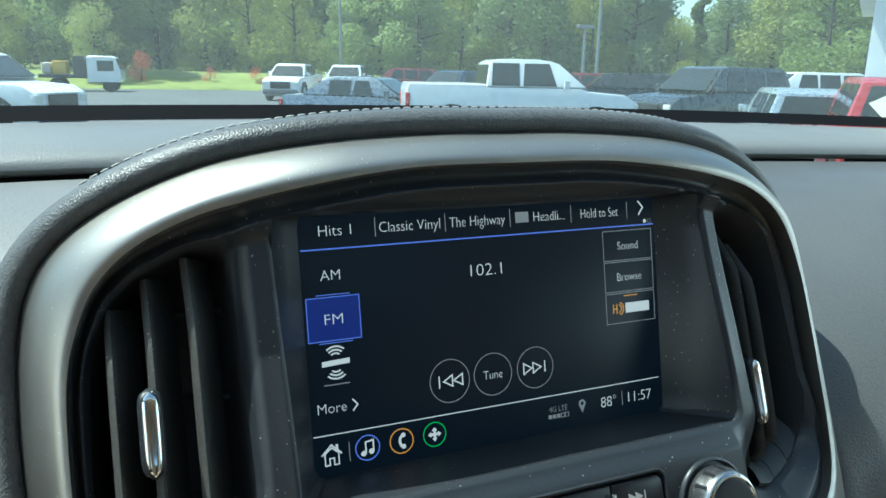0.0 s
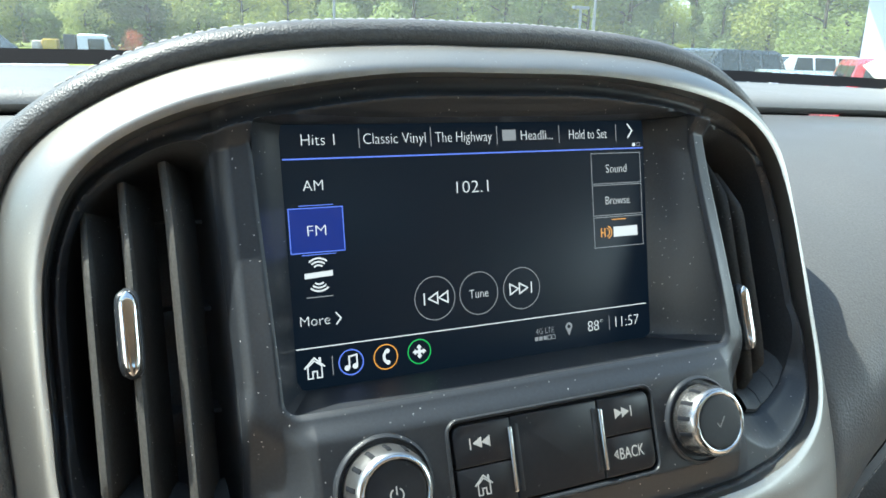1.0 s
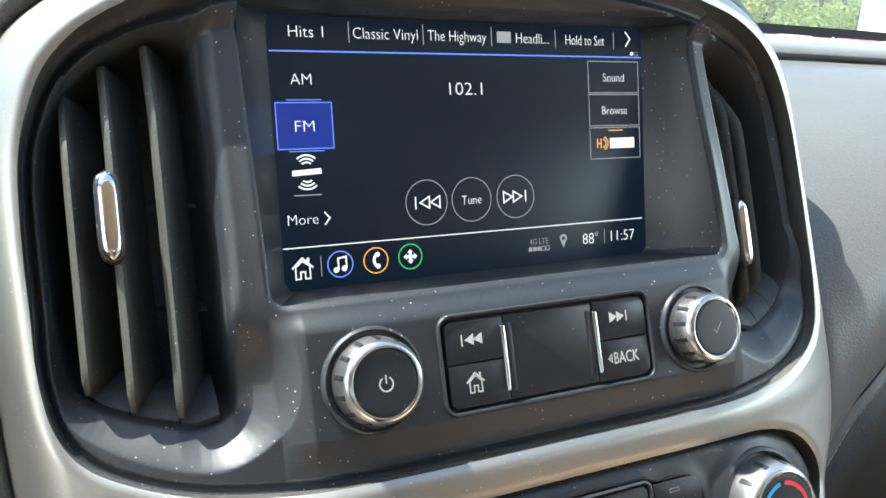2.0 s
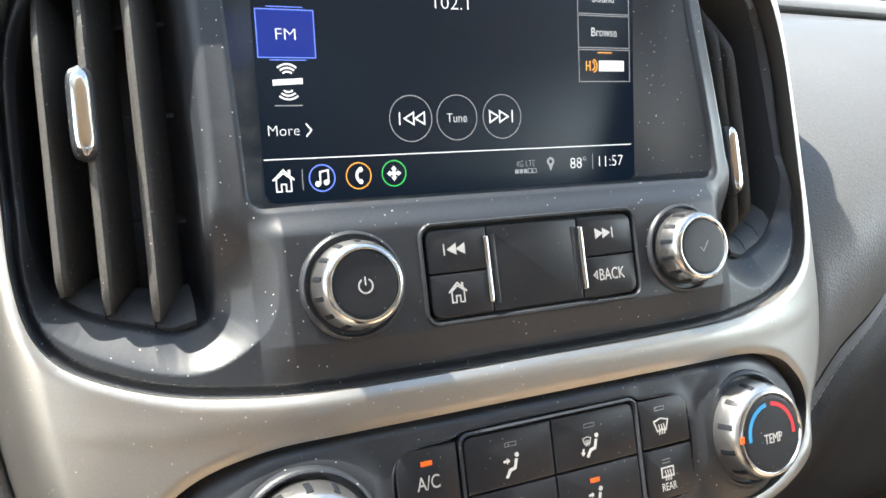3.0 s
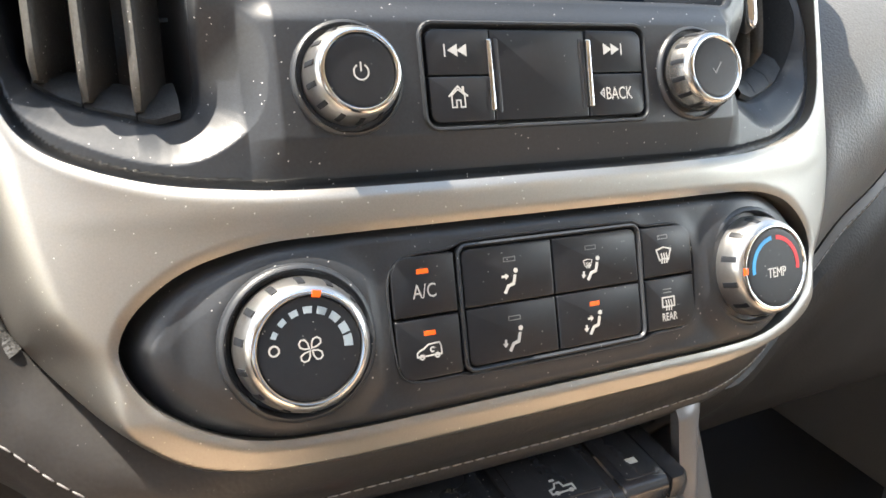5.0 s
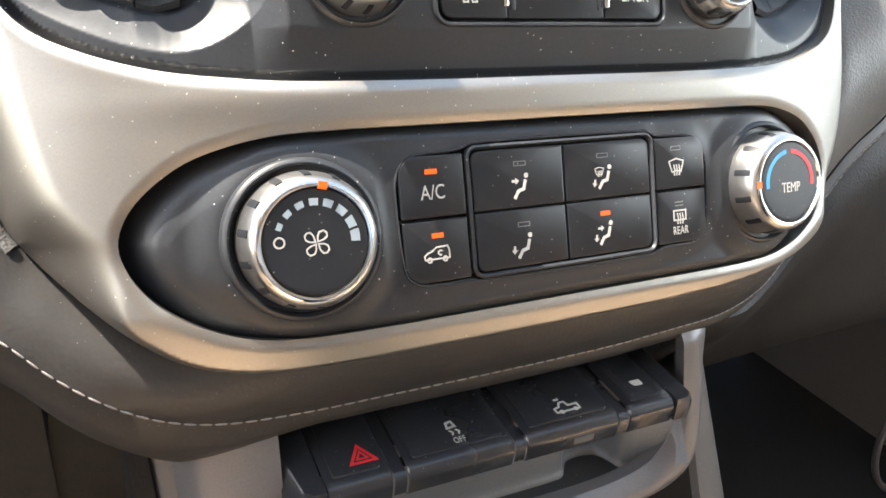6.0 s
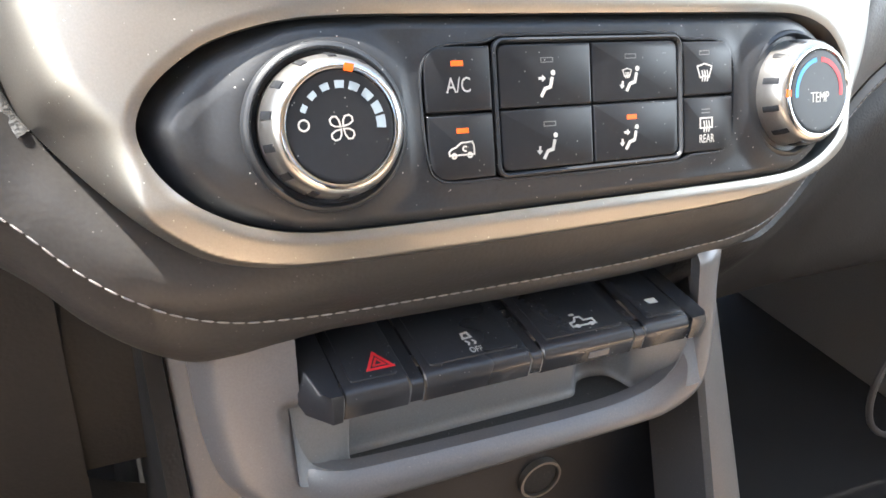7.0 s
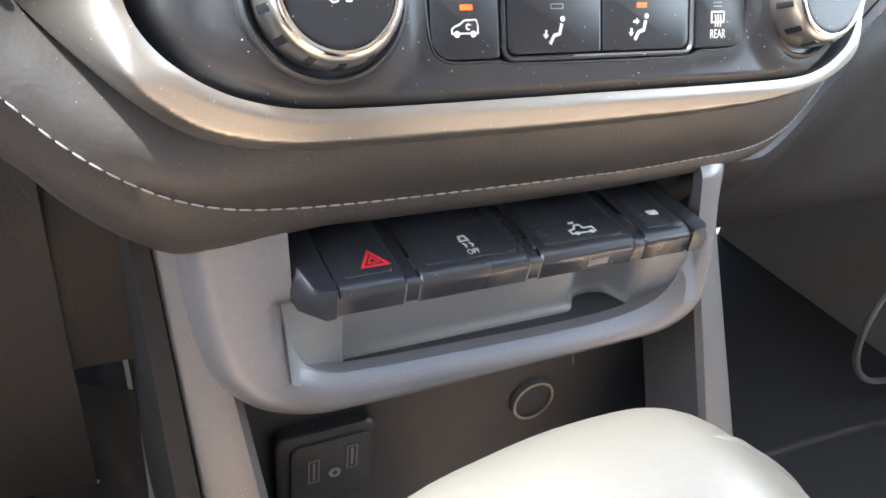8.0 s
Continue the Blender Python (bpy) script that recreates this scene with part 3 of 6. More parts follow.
# ---- touchscreen ----
touchscreen = thing("touchscreen", "lit dark touchscreen showing the radio page, set deep in the dashboard", "touchscreen")
part("glass", key_block(rounded(-.0885, -.0535, .0885, .0535, .0012, 3), -.004, 0, 0.0003), DISPLAY, touchscreen, "", SCREEN)
MM = 0.001


def on_screen(name, bm, mat, parent=touchscreen, label=""):
    return part(name, bm, mat, parent, label, SCREEN, smooth=False)


def mm(points):
    return [(x * MM, y * MM) for x, y in points]


H = 0.00006


def words(text, size, x, y, mat=SCREEN_WHITE, wide=10.0, parent=touchscreen):
    return on_screen("lettering", lettering(text, size * MM, x * MM, y * MM, H, 0.00003, wide=wide * MM, thin=.016), mat, parent)


def bar(points, width, mat, name="line", closed=False):
    return on_screen(name, stroke(mm(points), width * MM, H, 0.00004, closed), mat)


for text, x, q in (("Hits 1", -72, 13.6), ("Classic Vinyl", -39.7, 27.5), ("The Highway", -8, 27), ("Hold to Set", 56, 21)):
    words(text, 6.4, x, 46.9, wide=q)
words("Headli...", 6.4, 28.4, 47, wide=16.5)
on_screen("brand_mark", flat(mm([(10.8, 44.6), (17.6, 44.6), (17.6, 49.4), (10.8, 49.4)]), H, H + .00003), SCREEN_DIM, label="pale bar in place of a brand name")
for x in (-55.3, -23.6, 8.1, 40.2, 71.9):
    bar([(x, 43), (x, 51)], .35, SCREEN_DIM, "divider")
bar([(78.6, 44.5), (81.3, 47.9), (78.6, 51.2)], .7, SCREEN_WHITE, "arrow")
on_screen("dot", turned([(.0009, H), (.0009, H + .00004)], 16, (.0821, .0413)), SCREEN_WHITE)
bar([(-87, 39.3), (87.3, 39.6)], .6, SCREEN_BLUE_LINE)
words("AM", 6.2, -75.4, 28.9, wide=8.2)
fm = on_screen("button", flat(mm([(-86.2, 2.2), (-64.2, 2.2), (-64.2, 19.9), (-86.2, 19.9)]), H * .2, H * .5), SCREEN_BLUE, label="selected blue button")
on_screen("button_rim", stroke(mm([(-86.2, 2.2), (-64.2, 2.2), (-64.2, 19.9), (-86.2, 19.9)]), .4 * MM, H, .00003, True), SCREEN_BLUE_LINE, fm)
on_screen("lettering", lettering("FM", 6.2 * MM, -75.3 * MM, 11 * MM, H, 0.00003, wide=7.6 * MM, thin=.016), SCREEN_WHITE, fm)
bar([(-82, 20.9), (-68, 20.9)], .35, SCREEN_BLUE_LINE)
bar([(-82, 1.3), (-68, 1.3)], .35, SCREEN_BLUE_LINE)
logo = on_screen("logo", flat(mm([(-81.5, -8.2), (-69.9, -7.6), (-69.9, -5.4), (-81.5, -6.0)]), H, H + .00003), SCREEN_WHITE, label="white bar and arcs in place of a brand mark")
for s in (1, -1):
    for r in (2.6, 4.0, 5.4):
        a = 90 if s > 0 else 270
        on_screen("arc", annulus((r - .35) * MM, (r + .35) * MM, H, .00003, 14, (-75.7 * MM, (-6.8 + s * 1.2) * MM), a - 42, a + 42), SCREEN_WHITE, logo)
bar([(-81.3, -15.7), (-70.5, -15.7)], .4, SCREEN_DIM)
words("More", 5.9, -78.6, -24.9, wide=12)
bar([(-69.9, -27.6), (-67.8, -25.1), (-69.9, -22.6)], .6, SCREEN_WHITE, "arrow")
bar([(-87, -35.9), (85.5, -35.9)], .45, SCREEN_WHITE)
words("102.1", 7.6, -5.2, 25.3, wide=15.4)
for text, y in (("Sound", 30.4), ("Browse", 15.4), ("", .3)):
    b = bar([(57.2, y - 7.1), (85.4, y - 7.1), (85.4, y + 7.1), (57.2, y + 7.1)], .35, SCREEN_DIM, "button_rim", True)
    if text:
        on_screen("lettering", lettering(text, 5.6 * MM, 71.3 * MM, y * MM, H, 0.00003, wide=(11.8 if text == "Sound" else 14) * MM, thin=.016), SCREEN_WHITE, b)
    else:
        on_screen("logo", flat(mm([(68.2, -2.2), (82.2, -2.2), (82.2, 2.6), (68.2, 2.6)]), H, H + .00003), SCREEN_WHITE, b, "white bar in place of a brand mark")
        on_screen("logo", merge(stroke(mm([(61.2, -2.0), (61.2, 2.4)]), .6 * MM, H, .00003), stroke(mm([(61.2, .2), (63, .2)]), .6 * MM, H, .00003), stroke(mm([(63.2, -2.0), (63.2, 2.4)]), .6 * MM, H, .00003),
                                annulus(1.6 * MM, 2.2 * MM, H, .00003, 12, (64 * MM, .2 * MM), -80, 80), annulus(2.8 * MM, 3.4 * MM, H, .00003, 12, (64 * MM, .2 * MM), -70, 70)), SCREEN_AMBER, b, "amber arcs of a brand mark")
        on_screen("line", stroke(mm([(67.5, 6.1), (75.5, 6.1)]), .5 * MM, H, .00003), SCREEN_AMBER, b)


def tri_out(x, y, s, d):
    return stroke(mm([(x - d * s, y), (x + d * s, y + s * 1.15), (x + d * s, y - s * 1.15)]), .6 * MM, H, .00004, True)


for cx, kind in ((-26, "back"), (-5, "tune"), (16.6, "next")):
    rim = on_screen("round_button", annulus(9.15 * MM, 9.5 * MM, H, .00004, 64, (cx * MM, -21.6 * MM)), SCREEN_DIM)
    if kind == "tune":
        on_screen("lettering", lettering("Tune", 5.6 * MM, cx * MM, -21.6 * MM, H, 0.00003, wide=9.4 * MM, thin=.016), SCREEN_WHITE, rim)
    else:
        d = 1 if kind == "back" else -1
        on_screen("skip_sign", merge(tri_out(cx - d * .9, -21.6, 2.1, d), tri_out(cx + d * 3.9, -21.6, 2.1, d), stroke(mm([(cx - d * 5, -24.2), (cx - d * 5, -19)]), .6 * MM, H, .00004)), SCREEN_WHITE, rim)


def house_sign(x, y, s, w, h):
    """A small house: roof line, chimney and walls with a door gap."""
    roof = stroke([(x - s, y + .05 * s), (x, y + s), (x + s, y + .05 * s)], .16 * s, w, h)
    body = [(x - .68 * s, y - .95 * s), (x - .22 * s, y - .95 * s), (x - .22 * s, y - .3 * s), (x + .22 * s, y - .3 * s), (x + .22 * s, y - .95 * s), (x + .68 * s, y - .95 * s), (x + .68 * s, y + .18 * s), (x, y + .72 * s), (x - .68 * s, y + .18 * s)]
    return merge(roof, stroke(body, .13 * s, w, h, True), flat([(x + .42 * s, y + .55 * s), (x + .66 * s, y + .55 * s), (x + .66 * s, y + 1.0 * s), (x + .42 * s, y + 1.0 * s)], w, w + h))


on_screen("home_sign", house_sign(-80 * MM, -44.2 * MM, 4.2 * MM, H, .00004), SCREEN_WHITE)
bar([(-72.6, -48), (-72.6, -40)], .3, SCREEN_DIM, "divider")
for cx, cy, mat in ((-64.8, -43.8, SCREEN_BLUE_LINE), (-49.8, -43.7, SCREEN_AMBER), (-34.7, -43.5, SCREEN_GREEN)):
    r = on_screen("round_button", annulus(4.9 * MM, 5.4 * MM, H, .00004, 40, (cx * MM, cy * MM)), mat)
    x, y = cx * MM, cy * MM
    k = MM
    if mat is SCREEN_BLUE_LINE:
        sign = merge(turned([(1.15 * k, H), (1.15 * k, H + .00004)], 16, (x - 1.8 * k, y - 2.2 * k)), turned([(1.15 * k, H), (1.15 * k, H + .00004)], 16, (x + 1.6 * k, y - 1.8 * k)),
                     stroke([(x - .8 * k, y - 2.2 * k), (x - .8 * k, y + 2.4 * k), (x + 2.5 * k, y + 2.9 * k), (x + 2.5 * k, y - 1.8 * k)], .7 * k, H, .00004))
    elif mat is SCREEN_AMBER:
        sign = merge(annulus(2.4 * k, 3.6 * k, H, .00004, 16, (x + 2.2 * k, y), 125, 235), turned([(1.05 * k, H), (1.05 * k, H + .00004)], 12, (x + .8 * k, y + 2.4 * k)), turned([(1.05 * k, H), (1.05 * k, H + .00004)], 12, (x + .8 * k, y - 2.4 * k)))
    else:
        sign = merge(flat([(x - .7 * k, y - .7 * k), (x + .7 * k, y - .7 * k), (x + .7 * k, y + .7 * k), (x - .7 * k, y + .7 * k)], H, H + .000035), *[flat([(x + a * c - b * d, y + a * d + b * c) for a, b in ((-.6 * k, .6 * k), (-.6 * k, 1.6 * k), (-1.3 * k, 1.6 * k), (0, 3.1 * k), (1.3 * k, 1.6 * k), (.6 * k, 1.6 * k), (.6 * k, .6 * k))], H, H + .00004) for c, d in ((1, 0), (0, 1), (-1, 0), (0, -1))])
    on_screen("sign", sign, SCREEN_WHITE, r)
words("4G LTE", 3.8, 27.6, -42.3, SCREEN_DIM, 9.6)
for i in range(5):
    x = 23.0 + i * 2.25
    q = mm([(x - .9, -46.6), (x + .9, -46.6), (x + .9, -44.8), (x - .9, -44.8)])
    on_screen("signal_bar", flat(q, H, H + .00003) if i < 3 else stroke(q, .3 * MM, H, .00003, True), SCREEN_DIM)
on_screen("pin_sign", merge(annulus(.9 * MM, 1.9 * MM, H, .00004, 24, (40.6 * MM, -42 * MM)), flat(mm([(39.2, -43.2), (42.0, -43.2), (40.6, -46.4)]), H, H + .00004)), SCREEN_DIM)
words("88°", 7.2, 55.6, -43.2, wide=8.6)
bar([(63.4, -46.5), (63.4, -39.5)], .3, SCREEN_DIM, "divider")
words("11:57", 7.2, 73.2, -43.0, wide=13.6)
on_screen("tab_ghost", stroke(mm([(83.9, 40.5), (85.5, 40.5), (85.5, 42.1), (83.9, 42.1)]), .2 * MM, H, .00003, True), SCREEN_DIM)


# ---- air vents ----
def slat_body(u, w, low, top):
    """An upright vane: rounded front edge, flat sides that run back and to the right, a hooked foot."""
    rings = []
    for t in np.linspace(0, 1, 22):
        y = low + (top - low) * t
        bow = -.0025 * (2 * t - 1) ** 4 - .006 * max(0, .05 - t) / .05 - .011 * max(0, t - .8) / .2
        k = 1 if t > .03 else .7
        f = w + bow
        rings.append([(u - .0018 * k, y, f - .0046), (u - .0014 * k, y, f - .0024), (u - .0006, y, f - .0007), (u + .0005, y, f), (u + .0014 * k, y, f - .0011), (u + .0021 * k, y, f - .0035),
                      (u + .0105, y + .001, f - .026), (u + .0090, y + .001, f - .026)])
    return loft(rings, cap_first=True, cap_last=True)


def vent(side):
    v = thing("air_vent", "black plastic air vent with upright slats and a chrome tab", "air vent", "vents beside the screen")
    C = VENT_L * (side * -1, 1) if side > 0 else VENT_L
    fw = fascia_height(C, [away(C, HOLE)[0], away(C, np.array(SCREEN_HOLE))[0], away(C, VENT_L)[0], away(C, VENT_R)[0]])
    front = [(x, y, float(w) - .0006) for (x, y), w in zip(C, fw)]
    mid = (side * .142, .078)
    shrink = lambda k, w: [(mid[0] + (x - mid[0]) * k, mid[1] + (y - mid[1]) * k, f[2] + w) for (x, y), f in zip(C, front)]
    back = [(mid[0] + (x - mid[0]) * .86, mid[1] + (y - mid[1]) * .94, float(bend(x)) - .070) for x, y in C]
    part("duct", loft([front, shrink(.992, -.0016), shrink(.975, -.006), shrink(.95, -.020), back], cap_last=True), BLACK_MATTE, v, "", FACE)
    # sill plates at the foot, parted by a joint
    at = lambda x: float(np.interp(abs(x), (.116, .1195, .1284, .1433, .155, .1645), (.0140, .0085, .0065, .0110, .0160, .0235)))
    for a, b in ((.1205, .1330), (.1336, .1480), (.1486, .1620)):
        rows = [[(side * x, at(x) + dy, float(bend(np.array(x))) + dw) for x in np.linspace(a, b, 8)] for dy, dw in ((-.0010, -.0165), (.0008, -.0150), (.0060, -.0180), (.0120, -.0270), (.0135, -.0330))]
        part("sill", loft(rows, closed=False), BLACK_MATTE, v, "", FACE)
    if side < 0:
        slats = ((-.1602, -.0195, .0215, .1240), (-.1470, -.0165, .0140, .1340), (-.1325, -.0130, .0100, .1405))
    else:
        slats = ((.1395, -.0230, .0230, .1275), (.1292, -.0215, .0165, .1375), (.1180, -.0215, .0120, .1420))
    for j, (u, w0, low, top) in enumerate(slats):
        part("slat", slat_body(u, w0, low, top), SLAT, v, "", FACE)
        if j == 1:
            y0, y1 = (.0635, .0945) if side < 0 else (.0360, .0690)
            u = u - .0018 if side < 0 else u - .0026
            body, cap = [], []
            for t in np.linspace(0, 1, 19):
                k = max(0.03, 1 - abs(2 * t - 1) ** 7) ** .5
                y = y0 + (y1 - y0) * t
                body.append([(u + a * .0043 * k, y, w0 + b * .0046 * k) for a, b in ((-1, -.9), (-1, .3), (-.85, .75), (-.5, .9), (.5, .9), (.85, .75), (1, .3), (1, -.9))])
                y = y0 + .0013 + (y1 - y0 - .0026) * t
                cap.append([(u + a * .0031 * k, y, w0 + .0036 + b * .0019 * (.4 + .6 * k)) for a, b in ((-1, 0), (-.92, .45), (-.62, .85), (-.2, 1), (.2, 1), (.62, .85), (.92, .45), (1, 0))])
            tab = part("tab", loft(body, cap_first=True, cap_last=True), BLACK, v, "", FACE)
            part("tab_cap", loft(cap, cap_first=True, cap_last=True), CHROME, tab, "chrome insert", FACE)
    for t in (.045, .085, .12):
        part("cross_vane", loft([[(side * .118, t, -.050), (side * .118, t + .0015, -.050), (side * .118, t + .004, -.060), (side * .118, t + .0025, -.060)], [(side * .160, t, -.062), (side * .160, t + .0015, -.062), (side * .160, t + .004, -.072), (side * .160, t + .0025, -.072)]], cap_first=True, cap_last=True), BLACK_MATTE, v, "", FACE)
    return v


vent(-1)
vent(1)


# ---- knobs ----
def knob(parent, cu, cv, w, r_base, r, r_top, height, ribs=14, face=KEY):
    """A turning knob: bevelled collar, ribbed metal body, chrome rim and dark cap."""
    part("knob_ring", turned([(r_base * 1.02, w - .0030), (r_base * 1.02, w + .0002), (r_base * .995, w + .0014), (r_base * .955, w + .0018), (r_base * .925, w + .0010), (r_base * .915, w - .0030), (r * .8, w - .0034)], 80, (cu, cv), cap=True), BLACK, parent, "", FACE)
    n = 112
    prof = ((1.0, -.12), (1.0, .10), (.992, .35), (.965, .62), (.915, .84), (.872, .93), (.842, .955))
    rings = []
    for f, h in prof:
        rings.append([(cu + r * f * math.cos(2 * math.pi * i / n), cv + r * f * math.sin(2 * math.pi * i / n), w + height * h) for i in range(n)])
    body = part("knob", loft(rings), KNOB_METAL, parent, "ribbed bright metal turning knob with a black cap", FACE)
    radius = lambda h: r * float(np.interp(h, [q[1] for q in prof], [q[0] for q in prof]))
    for i in range(ribs):
        a = 2 * math.pi * (i + .5) / ribs
        c, s = math.cos(a), math.sin(a)
        hw = r * .055
        rows = []
        for h in (.34, .50, .66, .80):
            q = radius(h)
            rows.append([(cu + (q + o) * c - e * s, cv + (q + o) * s + e * c, w + height * h) for o, e in ((-.0009, -hw), (.00025, -hw), (.00035, -hw * .3), (.00035, hw * .3), (.00025, hw), (-.0009, hw))])
        part("grip_notch", loft(rows, cap_first=True, cap_last=True), KEY, body, "", FACE)
    ro = r * .842
    part("rim", turned([(ro + .0001, w + height * .945), (ro, w + height * .985), (ro - .0005, w + height * 1.012), ((ro + r_top) / 2, w + height * 1.02), (r_top + .0004, w + height * 1.008), (r_top, w + height * .95)], n, (cu, cv), cap=False), CHROME, body, "chrome rim", FACE)
    part("cap", turned([(r_top + .0001, w + height * .93), (r_top * .99, w + height * .972), (r_top * .96, w + height * .981), (r_top * .9, w + height * .983), (r_top * .5, w + height * .984), (.0005, w + height * .984)], n, (cu, cv)), face, body, "", FACE)
    return body, w + height * .99


radio_panel = thing("radio_panel", "black radio control keys with pale signs between two metal knobs", "control panel")
k1, wt = knob(radio_panel, -.0711, .0148, .0012, .0182, .0152, .0110, .0132)
part("power_sign", merge(annulus(.0021, .0026, wt, .00008, 20, (-.0711, .0143), 120, 420), stroke([(-.0711, .0145), (-.0711, .0173)], .0005, wt, .00008)), PRINT, k1, "", FACE)
k2, wt = knob(radio_panel, .0719, .0142, .0012, .0182, .0152, .0111, .0126)
part("tick_sign", stroke([(.0700, .0140), (.0714, .0122), (.0744, .0163)], .0005, wt, .00008), LAMP_OFF, k2, "", FACE)

part("key_frame", loft([[(*p, w) for p in c] for c, w in ((np.array(frame_c), -.003), (np.array(frame_c), .0016), (inset(frame_c, .0005), .0023), (inset(frame_c, .0012), .0022), (inset(frame_c, .0017), .0010), (inset(frame_c, .0018), -.003))]), BLACK, radio_panel, "", FACE)
part("key_bed", flat([tuple(p) for p in inset(frame_c, .0002)], -.0045, -.0018), GROOVE, radio_panel, "", FACE)
a = inset(frame_c, .0028)
xl, xr, yb, yt = a[:, 0].min(), a[:, 0].max(), a[:, 1].min(), a[:, 1].max()
ym = (yb + yt) / 2
keys = {}
for nm, c in (("skip_back", rounded(xl, ym + .0002, -.0193, yt, (.0003, .0003, .0003, .0035))), ("home", rounded(xl, yb, -.0193, ym - .0002, (.0035, .0003, .0003, .0003))),
              ("pad", rounded(-.0188, yb, .0207, yt, .0004)), ("skip_on", rounded(.0212, ym + .0002, xr, yt, (.0003, .0003, .0035, .0003))), ("back", rounded(.0212, yb, xr, ym - .0002, (.0003, .0035, .0003, .0003)))):
    keys[nm] = part("key", key_block(c, -.0025, .0017 if nm != "pad" else .0012), KEY, radio_panel, "", FACE)
for x in (-.0200, .0214):
    part("chrome_strip", key_block(rounded(x - .0009, yb + .0035, x + .0009, yt - .0035, .0004), .0008, .0028, .0004), CHROME, radio_panel, "slim chrome strip", FACE)

for x in (-.0166, .0186):
    part("pad_groove", key_block(rounded(x - .0009, yb + .0028, x + .0009, yt - .0030, .0008), .0009, .00135, .0001), SWITCH, keys["pad"], "", FACE)


def tri(x, y, s, d, w):
    return flat([(x - d * s * .55, y), (x + d * s * .55, y + s * .62), (x + d * s * .55, y - s * .62)], w, w + .00008)


wk = .00172
part("skip_sign", merge(tri(-.0338, .0235, .0034, 1, wk), tri(-.0303, .0235, .0034, 1, wk), stroke([(-.0367, .0214), (-.0367, .0256)], .0005, wk, .00008)), PRINT, keys["skip_back"], "", FACE)
part("skip_sign", merge(tri(.0305, .0238, .0034, -1, wk), tri(.0340, .0238, .0034, -1, wk), stroke([(.0368, .0217), (.0368, .0259)], .0005, wk, .00008)), PRINT, keys["skip_on"], "", FACE)
part("home_sign", house_sign(-.0330, .0078, .0036, wk, .00008), PRINT, keys["home"], "", FACE)
part("lettering", merge(lettering("BACK", .0066, .0345, .0077, wk, .00005, squeeze=.72), stroke([(.0276, .0077), (.0260, .0077), (.0276, .0092), (.0276, .0062), (.0260, .0077)], .0004, wk, .00008)), PRINT, keys["back"], "", FACE)

# ---- climate panel keys and knobs ----
wp = .0006
fan_knob, wt = knob(climate_panel, -.0957, -.0662, .0026, .0243, .0207, .0154, .0132, ribs=14)
for i, deg in enumerate((152, 131, 110, 89, 68, 46, 24, 4)):
    a, da, r0, r1 = radians(deg), radians(5.2 + .45 * i), .0108 - .00008 * i, .0124 + .00008 * i
    part("dial_mark", flat([(-.0957 + r * math.cos(b), -.0662 + r * math.sin(b)) for r, b in ((r0, a + da), (r1, a + da), (r1, a), (r1, a - da), (r0, a - da), (r0, a))], wt, wt + .00008), PRINT_BLUE, fan_knob, "", FACE)
part("dial_mark", annulus(.0012, .0017, wt, .00008, 24, (-.1064, -.0652)), PRINT, fan_knob, "", FACE)
part("fan_sign", merge(*[stroke([(-.0957 + x * math.cos(q) - y * math.sin(q), -.0664 + x * math.sin(q) + y * math.cos(q)) for x, y in ((.0003, .0004), (.0004, .0020), (.0010, .0031), (.0022, .0034), (.0031, .0027), (.0031, .0016), (.0020, .0008))], .00045, wt, .00008, True) for q in (0, math.pi / 2, math.pi, -math.pi / 2)]), PRINT, fan_knob, "", FACE)
part("pointer", flat([(-.0957 + r * math.cos(b), -.0662 + r * math.sin(b)) for r, b in ((.0153, radians(83)), (.0174, radians(83)), (.0174, radians(74)), (.0153, radians(74)))], wt - .0014, wt + .0007), AMBER, fan_knob, "lit amber pointer", FACE)
temp_knob, wt = knob(climate_panel, .0953, -.0655, .0012, .0243, .0207, .0156, .0134, ribs=12)
part("cold_arc", annulus(.0112, .0129, wt, .00008, 24, (.0953, -.0655), 98, 188), BLUE, temp_knob, "blue arc", FACE)
part("warm_arc", annulus(.0112, .0129, wt, .00008, 24, (.0953, -.0655), -8, 86), RED, temp_knob, "red arc", FACE)
part("lettering", lettering("TEMP", .0056, .0957, -.0674, wt, .00005, squeeze=.74), PRINT, temp_knob, "", FACE)
part("pointer", flat([(.0953 + r * math.cos(b), -.0655 + r * math.sin(b)) for r, b in ((.0157, radians(184)), (.0175, radians(184)), (.0175, radians(175)), (.0157, radians(175)))], wt - .0014, wt + .0006), AMBER, temp_knob, "lit amber pointer", FACE)

part("key_frame", loft([[(*p, w) for p in c] for c, w in ((bed, wp - .003), (bed, wp + .0009), (inset(bed, .0004), wp + .0015), (inset(bed, .0009), wp + .0014), (inset(bed, .0013), wp + .0004), (inset(bed, .0014), wp - .003))]), BLACK, climate_panel, "", FACE)
part("key_bed", flat([tuple(p) for p in inset(bed, .0002)], -.0045, wp - .0022), GROOVE, climate_panel, "", FACE)
mid_c = rounded(-.0400, -.0864, .0382, -.0418, .0042, 6)
part("inner_frame", loft([[(*p, w) for p in c] for c, w in ((np.array(mid_c), wp), (np.array(mid_c), wp + .0022), (inset(mid_c, .0007), wp + .0027), (inset(mid_c, .0014), wp + .002), (inset(mid_c, .0016), wp - .001))]), BLACK, climate_panel, "", FACE)
CK = {}
